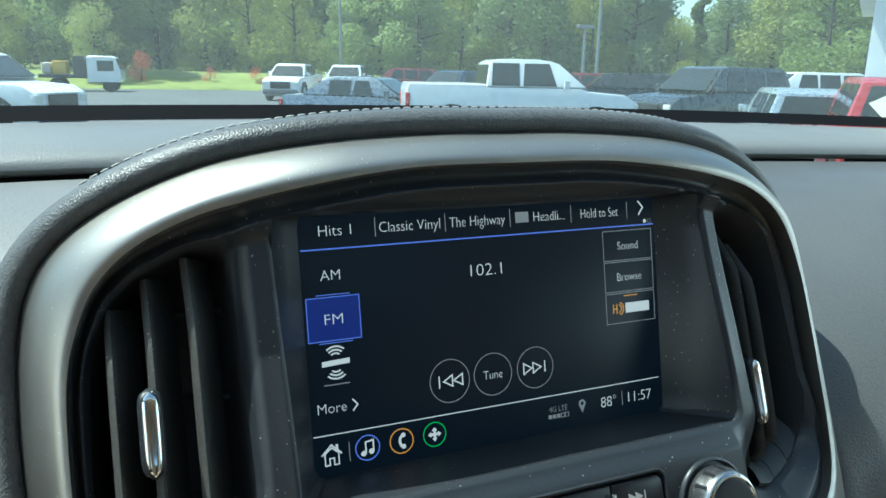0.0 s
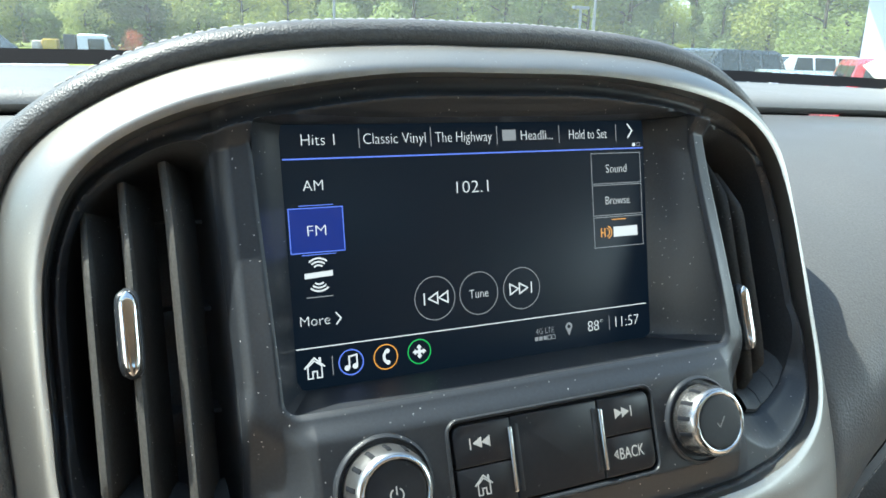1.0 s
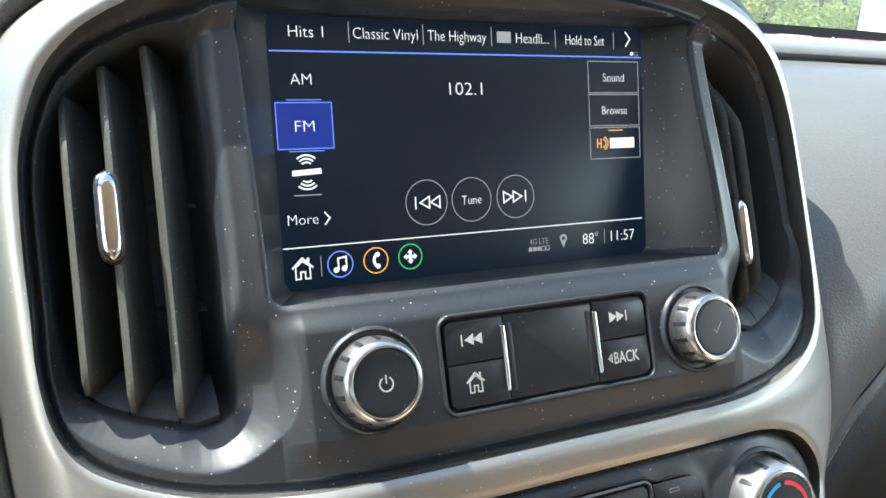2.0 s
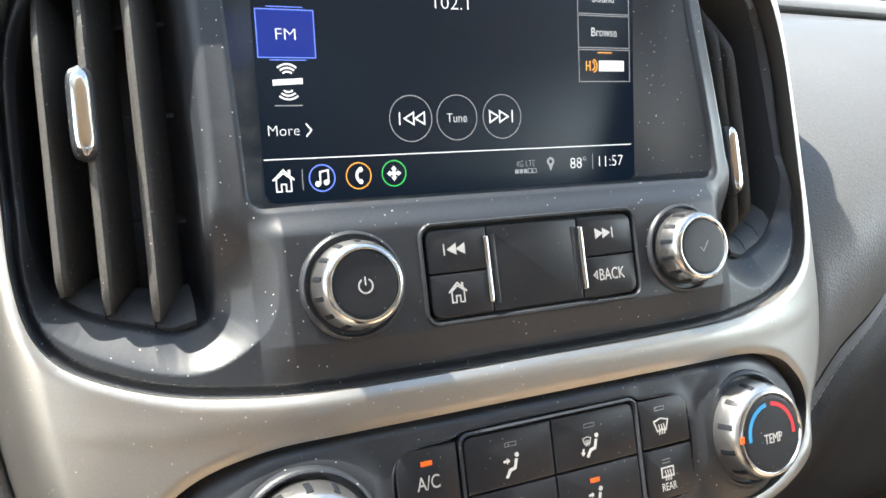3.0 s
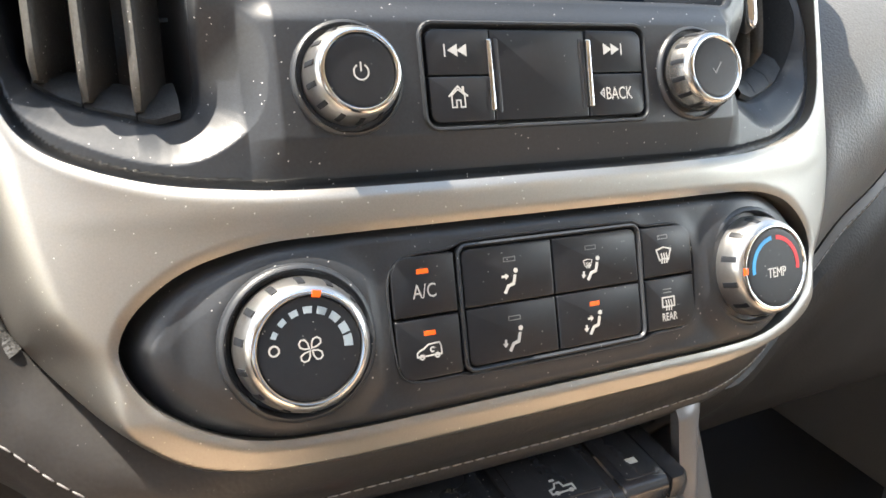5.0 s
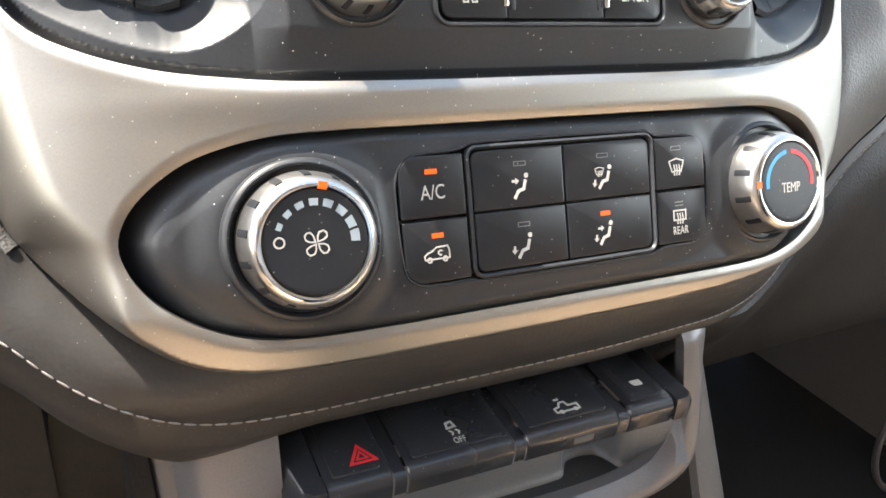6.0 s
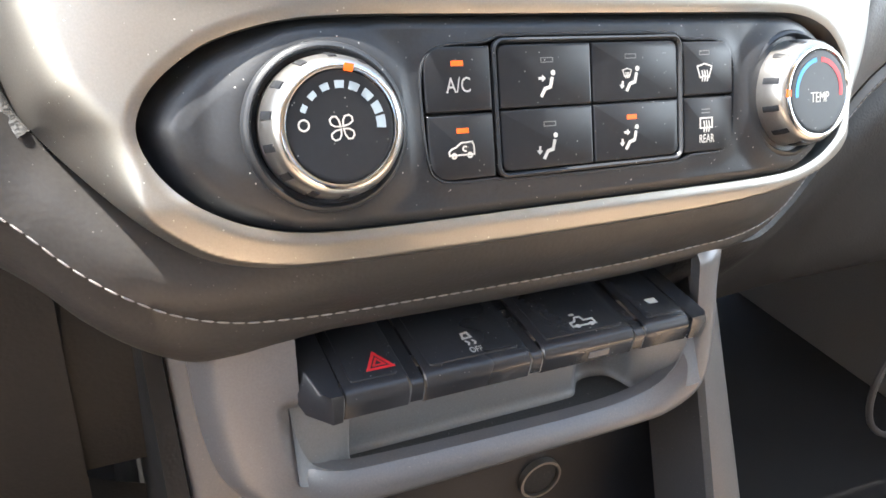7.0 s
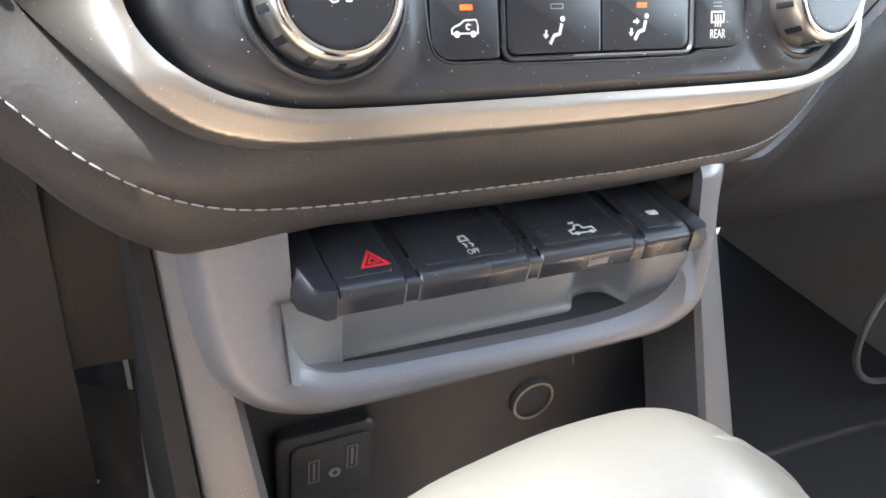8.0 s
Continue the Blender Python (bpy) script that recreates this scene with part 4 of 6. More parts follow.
for nm, c in (("ac", rounded(-.0640, -.0640, -.0408, -.0440, (.0004, .0004, .0004, .0065))), ("recirculate", rounded(-.0640, -.0853, -.0408, -.0649, (.0060, .0004, .0004, .0004))),
              ("defrost", rounded(.0390, -.0636, .0630, -.0444, (.0004, .0004, .0060, .0004))), ("rear", rounded(.0390, -.0845, .0630, -.0645, (.0004, .0055, .0004, .0004))),
              ("face", rounded(-.0380, -.0640, -.0019, -.0438, (.0004, .0004, .0004, .0030))), ("face_feet", rounded(-.0013, -.0640, .0362, -.0438, (.0004, .0004, .0030, .0004))),
              ("feet", rounded(-.0380, -.0844, -.0019, -.0646, (.0030, .0004, .0004, .0004))), ("both", rounded(-.0013, -.0844, .0362, -.0646, (.0004, .0030, .0004, .0004)))):
    CK[nm] = part("key", key_block(c, wp - .002, wp + .0019, .0007), KEY, climate_panel, "", FACE)
wk = wp + .00192
for nm, (x, y), lit in (("ac", (-.0527, -.0492), 1), ("recirculate", (-.0521, -.0700), 1), ("face", (-.0195, -.0491), 0), ("face_feet", (.0150, -.0488), 0), ("feet", (-.0194, -.0699), 0), ("both", (.0150, -.0697), 1), ("defrost", (.0490, -.0485), 0)):
    lamp = flat([(x - .0021, y - .0008), (x + .0021, y - .0008), (x + .0021, y + .0008), (x - .0021, y + .0008)], wk - .0002, wk + .0001) if lit else stroke([(x - .0023, y - .0007), (x + .0023, y - .0007), (x + .0023, y + .0007), (x - .0023, y + .0007)], .0003, wk, .0001, True)
    part("indicator", lamp, AMBER if lit else LAMP_OFF, CK[nm], "lit amber indicator" if lit else "", FACE)
part("indicator", merge(stroke([(.0475, -.0690), (.0515, -.0690)], .0004, wk, .0001), stroke([(.0475, -.0703), (.0515, -.0703)], .0004, wk, .0001)), LAMP_OFF, CK["rear"], "", FACE)
part("lettering", lettering("A/C", .0068, -.0525, -.0557, wk, .00005, squeeze=.78), PRINT, CK["ac"], "", FACE)
part("lettering", lettering("REAR", .0044, .0499, -.0797, wk, .00005, squeeze=.72), PRINT, CK["rear"], "", FACE)


def seat_sign(x, y, k, head=True):
    """A seated outline for the air direction: head, back and lap."""
    bits = [turned([(.0010 * k, wk), (.0010 * k, wk + .0001)], 14, (x + .0022 * k, y + .0042 * k)),
            stroke([(x + .0018 * k, y + .0026 * k), (x + .0008 * k, y - .0010 * k), (x - .0016 * k, y - .0016 * k), (x - .0034 * k, y - .0045 * k)], .0013 * k, wk, .0001)]
    return bits


def arrow(x, y, dx, dy, s):
    n = (-dy, dx)
    return flat([(x - dx * s + n[0] * s * .3, y - dy * s + n[1] * s * .3), (x - dx * s - n[0] * s * .3, y - dy * s - n[1] * s * .3), (x - n[0] * s * .3, y - n[1] * s * .3), (x - n[0] * s * .85, y - n[1] * s * .85),
                 (x + dx * s, y + dy * s), (x + n[0] * s * .85, y + n[1] * s * .85), (x + n[0] * s * .3, y + n[1] * s * .3)], wk, wk + .0001)


def fan_screen(x, y, k):
    return [stroke([(x - .0026 * k, y + .0014 * k), (x, y + .0021 * k), (x + .0026 * k, y + .0014 * k), (x + .0016 * k, y - .0016 * k), (x, y - .0012 * k), (x - .0016 * k, y - .0016 * k)], .0004 * k, wk, .0001, True)] + \
           [stroke([(x + q * .0009 * k, y - .0026 * k), (x + q * .0009 * k + .0003 * k, y - .0012 * k), (x + q * .0009 * k, y + .0004 * k)], .0004 * k, wk, .0001) for q in (-1, 0, 1)]


part("air_sign", merge(*seat_sign(-.0192, -.0570, .88), arrow(-.0216, -.0550, 1, 0, .0014)), PRINT, CK["face"], "", FACE)
part("air_sign", merge(*seat_sign(.0160, -.0568, .88), *fan_screen(.0134, -.0545, .72), arrow(.0112, -.0586, -.2, -1, .0013)), PRINT, CK["face_feet"], "", FACE)
part("air_sign", merge(*seat_sign(-.0192, -.0775, .88), arrow(-.0237, -.0785, -.1, -1, .0014)), PRINT, CK["feet"], "", FACE)
part("air_sign", merge(*seat_sign(.0152, -.0770, .88), arrow(.0128, -.0750, 1, 0, .0013), arrow(.0106, -.0785, -.1, -1, .0013)), PRINT, CK["both"], "", FACE)
part("defrost_sign", merge(*fan_screen(.0491, -.0553, 1.35)), PRINT, CK["defrost"], "", FACE)
part("defrost_sign", merge(stroke([(.0468, -.0758), (.0526, -.0758), (.0526, -.0722), (.0468, -.0722)], .0006, wk, .0001, True), *[stroke([(.0485 + q * .0012, -.0774), (.0489 + q * .0012, -.0752), (.0485 + q * .0012, -.0732)], .0005, wk, .0001) for q in (0, 1, 2)]), PRINT, CK["rear"], "", FACE)
part("car_sign", merge(stroke([(-.0572, -.0776), (-.0573, -.0764), (-.0562, -.0755), (-.0548, -.0751), (-.0530, -.0738), (-.0490, -.0736), (-.0484, -.0750), (-.0484, -.0776)], .0005, wk, .0001, True), annulus(.0004, .0010, wk, .0001, 14, (-.0556, -.0778)), annulus(.0004, .0010, wk, .0001, 14, (-.0500, -.0778)),
                       annulus(.0005, .0010, wk, .0001, 14, (-.0516, -.0757), 40, 300)), PRINT, CK["recirculate"], "", FACE)

# ---- dash top, passenger side, windscreen ----
xs = np.linspace(-.86, .86, 80)
DASH = [(.86, 1.425), (.76, 1.445), (.70, 1.4535), (.64, 1.4505), (.60, 1.4480), (.578, 1.4450), (.566, 1.4415), (.560, 1.4375), (.5585, 1.4335), (.561, 1.4300), (.575, 1.427)]
part("dash_top", loft([[(x, y - .10 * x * x, z - .02 * x * x) for x in xs] for y, z in DASH], closed=False), DASH_GREY, dashboard, "grey grained vinyl dash top under the windscreen")
rows = []
seam_r = [np.array(FACE @ Vector(p)) for p in SEAM]
lower_edge = lambda x: np.array([np.interp(x, [p[0] for p in seam_r], [p[j] for p in seam_r]) for j in range(3)])
px = np.r_[np.linspace(.10, .40, 40), np.linspace(.42, .86, 20)]
for t in np.linspace(0, 1, 16):
    row = []
    for x in px:
        top = np.array((x, .556 - .10 * x * x, 1.4265 - .02 * x * x))
        low = lower_edge(max(x, .155)) + (0, .006, .001)
        if x > .40:
            low = low + (0, .02 * (x - .4), .02 * (x - .4))
        low[0] = x
        a = low * t + top * (1 - t)
        bulge = .095 * t ** 1.5 * (1 - t) / .186 * (1 if x > .2 else (x - .05) / .15)
        row.append((a[0], a[1] - bulge * .95 + .03 * min(1, max(0, (.23 - x) / .09)) * math.sin(math.pi * min(1, t * 1.1)), a[2] + bulge * .45))
    rows.append(row)
part("passenger_panel", loft(rows, closed=False), PASSENGER, dashboard, "grey grained vinyl panel on the passenger side")
rows = []
for t, out in ((0.0, .004), (.03, .010), (.07, .003), (.12, -.006), (.22, -.011), (.4, -.010), (.6, -.006), (.8, -.003), (.93, 0.0), (1.0, .012), (1.02, .06)):
    row = []
    for x in px:
        y0, z0 = lower_edge(max(x, .15))[1:]
        row.append((x, y0 + (.300 - y0) * t + out, z0 + (1.055 - z0) * t))
    rows.append(row)
part("glovebox_panel", loft(rows, closed=False), GLOVE, dashboard, "ash lower panel under the stitched seam, coloured darker for shade")
rows = []
for t in np.linspace(0, 1, 10):
    rows.append([(x, .556 - .10 * x * x - t * .186 - .03 * math.sin(math.pi * t), 1.4265 - .02 * x * x - .12 * t * t) for x in np.linspace(-.86, -.14, 24)])
part("driver_panel", loft(rows, closed=False), DASH_GREY, dashboard, "grey grained vinyl panel on the driver's side")
part("stack_core", box(-.160, .34, 1.17, .160, .46, 1.38), GROOVE, dashboard)

windscreen = thing("windscreen", "raked windscreen with a black border above the dash", "window", kind="structure")
frit = [[(x, y - .10 * x * x, z - .02 * x * x) for x in xs] for y, z in ((.700, 1.4545), (.706, 1.4575), (.716, 1.4630), (.722, 1.4660))]
part("black_border", loft(frit, closed=False), FRIT, windscreen)
GLASS = bpy.data.materials.new("tinted_glass")
GLASS.use_nodes = True
gn, gl = GLASS.node_tree.nodes, GLASS.node_tree.links
clear = gn.new("ShaderNodeBsdfTransparent")
clear.inputs["Color"].default_value = (0.90, 0.97, 0.95, 1)
shine = gn.new("ShaderNodeBsdfGlossy")
shine.inputs["Roughness"].default_value = 0.03
mix = gn.new("ShaderNodeMixShader")
mix.inputs[0].default_value = 0.08
gl.new(clear.outputs[0], mix.inputs[1]), gl.new(shine.outputs[0], mix.inputs[2])
film = gn.new("ShaderNodeBsdfTranslucent")  # a translucent film added to haze the view through the pane
film.inputs["Color"].default_value = (0.75, 0.85, 0.85, 1)
veil = gn.new("ShaderNodeMixShader")
veil.inputs[0].default_value = 0.045
gl.new(mix.outputs[0], veil.inputs[1]), gl.new(film.outputs[0], veil.inputs[2])
gl.new(veil.outputs[0], gn["Material Output"].inputs["Surface"])
HEAD_Y, HEAD_Z = -.15, 1.78
pane_ob = part("glass", loft([[(x * k, y - .10 * x * x, z - .02 * x * x) for x in xs] for y, z, k in ((.7215, 1.4662, 1.0), ((.717 + HEAD_Y) / 2, (1.4626 + HEAD_Z) / 2 + .012, .93), (HEAD_Y + .02, HEAD_Z, .86))], closed=False), GLASS, windscreen)
pane_ob.visible_shadow = False

# ---- cabin shell ----
PILLAR = material("beige_pillar_trim", (.50, .46, .38), .6, grain=.08, spread=.05, bump=.1)
cabin = thing("cabin", "pickup cabin with pale headliner, door panels and black carpet", "cabin", kind="structure")


def hull(name, pts, mat, depth=(0, 0, 0), label=""):
    """A slab: a polygon and its copy moved by depth."""
    return part(name, loft([pts, [tuple(a + b for a, b in zip(p, depth)) for p in pts]], cap_first=True, cap_last=True), mat, cabin, label, None, False)


hull("roof", [(-.70, HEAD_Y, HEAD_Z), (.70, HEAD_Y, HEAD_Z), (.70, -1.5, 1.78), (-.70, -1.5, 1.78)], HEADLINER, (0, 0, .05))
for s in (-1, 1):
    base, top = Vector((s * .80, .665, 1.44)), Vector((s * .70, HEAD_Y, HEAD_Z))
    rings = []
    for t in np.linspace(0, 1, 8):
        c = base.lerp(top, t)
        rings.append([(c.x + s * a, c.y + b, c.z + d) for a, b, d in ((-.03, .0, .0), (-.015, .05, .03), (.05, .05, .03), (.05, -.05, -.01), (.0, -.05, -.01))])
    part("front_pillar", loft(rings, cap_first=True, cap_last=True), PILLAR, cabin, "beige pillar trim")
    hull("door_panel", [(s * .80, .75, .70), (s * .80, .75, 1.42), (s * .80, .3, 1.33 if s > 0 else 1.25), (s * .80, -1.5, 1.33 if s > 0 else 1.25), (s * .80, -1.5, .70)], DASH_GREY, (s * .05, 0, 0))
    # out of view; the left one is widened and tan to warm the trim's reflections
    hull("unseen_centre_pillar", [(s * .78, -.42 if s > 0 else -.22, 1.25), (s * .78, -.62, 1.25), (s * .70, -.66, 1.78), (s * .70, -.50 if s > 0 else -.30, 1.78)], PILLAR if s > 0 else CLOTH, (s * .06, 0, 0))
    hull("roof_rail", [(s * .70, HEAD_Y, HEAD_Z), (s * .755, HEAD_Y, HEAD_Z - .14), (s * .755, -1.5, 1.64), (s * .70, -1.5, 1.78)], HEADLINER, (s * .04, 0, 0))
# out of view, raised to keep the rear sky out of the trim's reflections
hull("unseen_back_wall", [(-.80, -1.5, .7), (.80, -1.5, .7), (.80, -1.5, 1.60), (-.80, -1.5, 1.60)], SEAT_GREY, (0, -.05, 0))
hull("cabin_floor", [(-.80, -1.5, .70), (.80, -1.5, .70), (.80, .9, .70), (-.80, .9, .70)], CARPET, (0, 0, -.05))
hull("bulkhead", [(-.80, .80, .7), (.80, .80, .7), (.80, .80, 1.43), (-.80, .80, 1.43)], CARPET, (0, .05, 0))
hull("seat_bench", [(-.72, -.03, 1.0), (-.12, -.03, 1.0), (-.12, -.95, .96), (-.72, -.95, .96)], CLOTH, (0, 0, -.24))
hull("seat_bench", [(.16, -.12, .97), (.72, -.12, .97), (.72, -.95, .94), (.16, -.95, .94)], CLOTH, (0, 0, -.24))
for x0, x1 in ((-.70, -.16), (.16, .70)):
    hull("seat_back", [(x0, -.58, .98), (x1, -.58, .98), (x1 - .05, -.80, 1.60), (x0 + .05, -.80, 1.60)], CLOTH, (0, -.12, 0))
    hull("head_rest", [(x0 + .15, -.78, 1.60), (x1 - .15, -.78, 1.60), (x1 - .16, -.80, 1.76), (x0 + .16, -.80, 1.76)], CLOTH, (0, -.09, 0))

# ---- console below the leather ----
PILLAR_GREY = material("grey_metallic_plastic", (.12, .12, .124), .36, .45, grain=.08, grain_scale=1200, spread=.08, dust=.2, bump=.03, bump_scale=1500)
console = thing("console", "dark metallic plastic centre console with an open tray and side pillars", "console")
CON = [(0, 1.172), (-.07, 1.172), (-.1345, 1.172), (-.1352, 1.155), (-.1337, 1.130), (-.1295, 1.1110), (-.1225, 1.1010), (-.1140, 1.0950), (-.100, 1.0915), (-.0847, 1.0900), (-.04, 1.0895), (0, 1.0900),
       (.05, 1.0900), (.078, 1.0902), (.094, 1.0930), (.104, 1.0995), (.1105, 1.110), (.1140, 1.125), (.1155, 1.150), (.1155, 1.172), (.07, 1.172)]
CON_O = smooth_loop(CON, 260)
TRAY = [tuple(p) for p in smooth_loop([(-.103, 1.1365), (-.1022, 1.1270), (-.0995, 1.1175), (-.0950, 1.1105), (-.0850, 1.1060), (-.070, 1.1042), (-.0357, 1.1030), (.02, 1.1018), (.052, 1.1025), (.072, 1.1060), (.0835, 1.1125), (.0890, 1.1210), (.0915, 1.1300), (.0920, 1.1365)], 130, closed=False)]
TRAY += [(x, 1.1365) for x in np.linspace(.09, -.101, 60)]


def con_y(z):
    return .193 + .30 * (z - 1.107)


def con_height(P, d):
    x = P[:, 0]
    span = np.maximum(d[0] + d[1], 1e-6)
    thin = np.clip((.026 - span) / .010, 0, 1)  # where the frame is the half-round lip under the tray
    edge = np.clip(1 - d[0] / .011, 0, 1)
    lip = np.clip(1 - d[1] / .006, 0, 1)
    half_round = .0050 * np.abs((d[1] - d[0]) / span) ** 2.4
    return -(con_y(P[:, 1]) + (.009 * edge ** 2 + .0035 * lip ** 2) * (1 - thin) + half_round * thin + np.where(x < 0, 5, 22) * np.maximum(0, np.abs(x) - .097) ** 2)


TO_WORLD = Matrix(((1, 0, 0, 0.0), (0, 0, -1, 0), (0, 1, 0, 0), (0, 0, 0, 1)))
plate("tray_frame", CON_O, [TRAY, rounded(-.0990, 1.1395, .0930, 1.171, .002, 3)], .0013, con_height, .006, GUNMETAL, console, "", TO_WORLD)
# the tray's wall: a slanted end, a long back, a deeper corner and the other end
PLAN = smooth_loop([(-.1032, .2012), (-.0960, .2030), (-.0860, .2055), (-.0800, .2079), (-.0784, .2086), (-.0776, .2094), (-.0771, .2135), (-.0755, .2142), (-.06, .2142), (0, .2142), (.030, .2142), (.0365, .2155), (.0400, .2195), (.0440, .2235), (.052, .2245),
                    (.0600, .2225), (.0640, .2170), (.0665, .2110), (.0700, .2085), (.0790, .2055), (.0930, .1990)], 280, closed=False)
front = np.minimum(np.clip((PLAN[:, 0] + .1032) / .02, 0, 1), np.clip((.093 - PLAN[:, 0]) / .018, 0, 1))
walls = []
for z, inward in ((1.1420, 0.0), (1.1250, .0003), (1.1120, .0008), (1.1050, .0011), (1.1020, .0018), (1.1005, .0030), (1.0998, .0045)):
    walls.append([(x * (1 - .35 * inward / .01 * .05), y - inward + .30 * (z - 1.118) * (1 - f), max(z, 1.1000 + .010 * (1 - f) ** 2)) for (x, y), f in zip(PLAN, front)])
rim = np.array(TRAY[:130])
last = []
for (x, y), f, p in zip(PLAN, front, walls[-1]):
    zl = float(np.interp(x, rim[:, 0], rim[:, 1]))
    k = max(np.clip((-.0778 - x) / .0006, 0, 1), np.clip((x - .0680) / .004, 0, 1))
    last.append((p[0], p[1] - .004 + (con_y(zl) + .0045 - p[1] + .004) * k, 1.0997 + (zl + .0004 - 1.0997) * k))
walls.append(last)
part("tray_wall", loft(walls, closed=False), TRAY_GREY, console, "tray wall with slanted ends, its grey lightened for sky light")
part("tray_floor", box(-.0985, .1960, 1.0965, .0890, .2270, 1.1000), BLACK_MATTE, console)
# flanks that turn back from the frame
for s in (-1, 1):
    rings = []
    for t in np.linspace(0, 1, 12):
        z = 1.172 - .30 * t
        y = .234 - .118 * t if s < 0 else .256 - .165 * t
        xo, xi = (.1435 - .019 * t, .128 - .040 * t) if s < 0 else (.1395 + .006 * t, .122 - .012 * t)
        rings.append([(s * xi, y + .05, z), (s * xi, y + .003, z), (s * (xi + .003), y, z), (s * (xo - .004), y + .002, z), (s * xo, y + .006, z), (s * (xo + .001), y + .07, z)])
    part("pillar", loft(rings, closed=False), PILLAR_GREY, console, "silver-grey side pillar")
    rings = [[(s * (.1440 - .018 * t), .238 - .118 * t + (.03 if s > 0 else 0), 1.172 - .30 * t), (s * (.1500 - .011 * t), .236 - .105 * t + (.03 if s > 0 else 0), 1.172 - .30 * t), (s * (.1525 - .010 * t), .244 - .09 * t + (.03 if s > 0 else 0), 1.170 - .30 * t), (s * (.163 + .01 * t), .40, 1.16 - .30 * t)] for t in np.linspace(0, 1, 8)]
    part("side_panel", loft(rings, closed=False), KNEE, console)
part("pocket_wall", loft([[(x, y, z) for x in np.linspace(-.14, .14, 12)] for y, z in ((.245, 1.10), (.243, 1.06), (.238, 1.00), (.20, .90), (.10, .86))], closed=False), POCKET, console)
part("pocket_roof", box(-.10, .20, 1.0925, .10, .25, 1.0965), GUNMETAL, console)
part("pocket_edge", loft([[(x, .2405, z), (x + .0012, .2405, z), (x + .0012, .2440, z), (x, .2440, z)] for x, z in ((.062, 1.078), (.0743, 1.031), (.0864, .982))], cap_first=True, cap_last=True), GUNMETAL, console)

# ---- row of push switches ----
switches = thing("switch_row", "row of black push switches with white signs under the leather roll", "switch panel")
SW = Matrix(((1, 0, 0, 0), (0, .9986, -.052, .1895), (0, .052, .9986, 1.1487), (0, 0, 0, 1)))


def switch(x0, x1, taper0=0.0, taper1=0.0, inset_key=True):
    """A key like a piano key: sloping top, rounded front, dropped face."""
    prof = [(.046, .002), (.0065, .0017), (.0032, .0011), (.0013, -.0001), (.0004, -.0018), (.0, -.0040), (.0003, -.0098), (.0022, -.0112)]
    rings = []
    for x, tp in ((x0, 1), (x0 + .0006, 0), (x1 - .0006, 0), (x1, 1)):
        tt = taper0 if x < (x0 + x1) / 2 else taper1
        rings.append([(x + (tt * .9 if d < .005 else 0) * 0, d + .0005 * tp, h - .0005 * tp) for d, h in prof])
    ob = part("switch", loft(rings, closed=False, ), SWITCH, switches, "", SW)
    if inset_key:
        part("key_face", key_block(rounded(x0 + .0035, .0060, x1 - .0035, .040, .0012, 3), .0012, .0024, .0004), SWITCH, ob, "", SW)
    return ob


edges = [(-.0862, -.0608), (-.0546, -.0083), (-.0023, .0436), (.0498, .0744)]
made = [switch(a, b) for a, b in edges]
for a, b in ((-.0602, -.0552), (-.0077, -.0029), (.0442, .0492)):
    rings = [[(x, d, h) for d, h in ((.040, .0005), (.004, .0002), (.0012, -.0008), (.0004, -.002), (.0006, -.0092))] for x in (a, b)]
    part("divider", loft(rings, closed=False), SWITCH, switches, "", SW)
# end caps: a wedge on the left, a short round end on the right
top_c = [(-.1005, .046), (-.0868, .046), (-.0868, .0006), (-.0915, .0008), (-.0935, .0030)]
low_c = [(-.1060, .046), (-.0868, .046), (-.0868, -.0002), (-.0905, -.0006), (-.0985, .0075)]
part("end_cap", loft([[(*p, w) for p in c] for c, w in ((low_c, -.0105), (low_c, -.0060), ([(a[0] * .25 + b[0] * .75, a[1] * .25 + b[1] * .75) for a, b in zip(low_c, top_c)], .0008), (top_c, .0018))], cap_last=True), SWITCH, switches, "", SW)
top_c = [(.0750, .046), (.0845, .046), (.0845, .0040), (.0815, .0008), (.0750, .0004)]
low_c = [(.0750, .046), (.0872, .046), (.0872, .0025), (.0830, -.0008), (.0750, -.0006)]
part("end_cap", loft([[(*p, w) for p in c] for c, w in ((low_c, -.0095), (low_c, -.0040), ([(a[0] * .25 + b[0] * .75, a[1] * .25 + b[1] * .75) for a, b in zip(low_c, top_c)], .0006), (top_c, .0016))], cap_last=True), SWITCH, switches, "", SW)
hz = .00245
part("warning_sign", merge(stroke([(-.0744, .0100), (-.0645, .0100), (-.0695, .0187)], .0012, hz, .0001, True), stroke([(-.0716, .0118), (-.0674, .0118), (-.0695, .0155)], .0008, hz, .0001, True)), RED, made[0], "red double triangle", SW)
part("skid_sign", merge(stroke([(-.0320, .0162), (-.0314, .0192), (-.0290, .0196), (-.0284, .0166)], .0010, hz, .0001, True), stroke([(-.0318, .0148), (-.0306, .0134), (-.0314, .0120)], .0008, hz, .0001), stroke([(-.0290, .0148), (-.0278, .0134), (-.0286, .0120)], .0008, hz, .0001),
                        lettering("OFF", .0045, -.0296, .0092, hz, .00005, squeeze=.7)), PRINT, made[1], "", SW)
part("cargo_lamp_sign", merge(stroke([(.0169, .0097), (.0169, .0122), (.0194, .0127), (.0209, .0152), (.0234, .0152), (.0240, .0127), (.0284, .0127), (.0284, .0097)], .0009, hz, .0001, True), turned([(.0012, hz), (.0012, hz + .0001)], 10, (.0194, .0097)), turned([(.0012, hz), (.0012, hz + .0001)], 10, (.0264, .0097)),
                              stroke([(.0194, .0172), (.0219, .0172)], .0012, hz, .0001)), PRINT, made[2], "", SW)
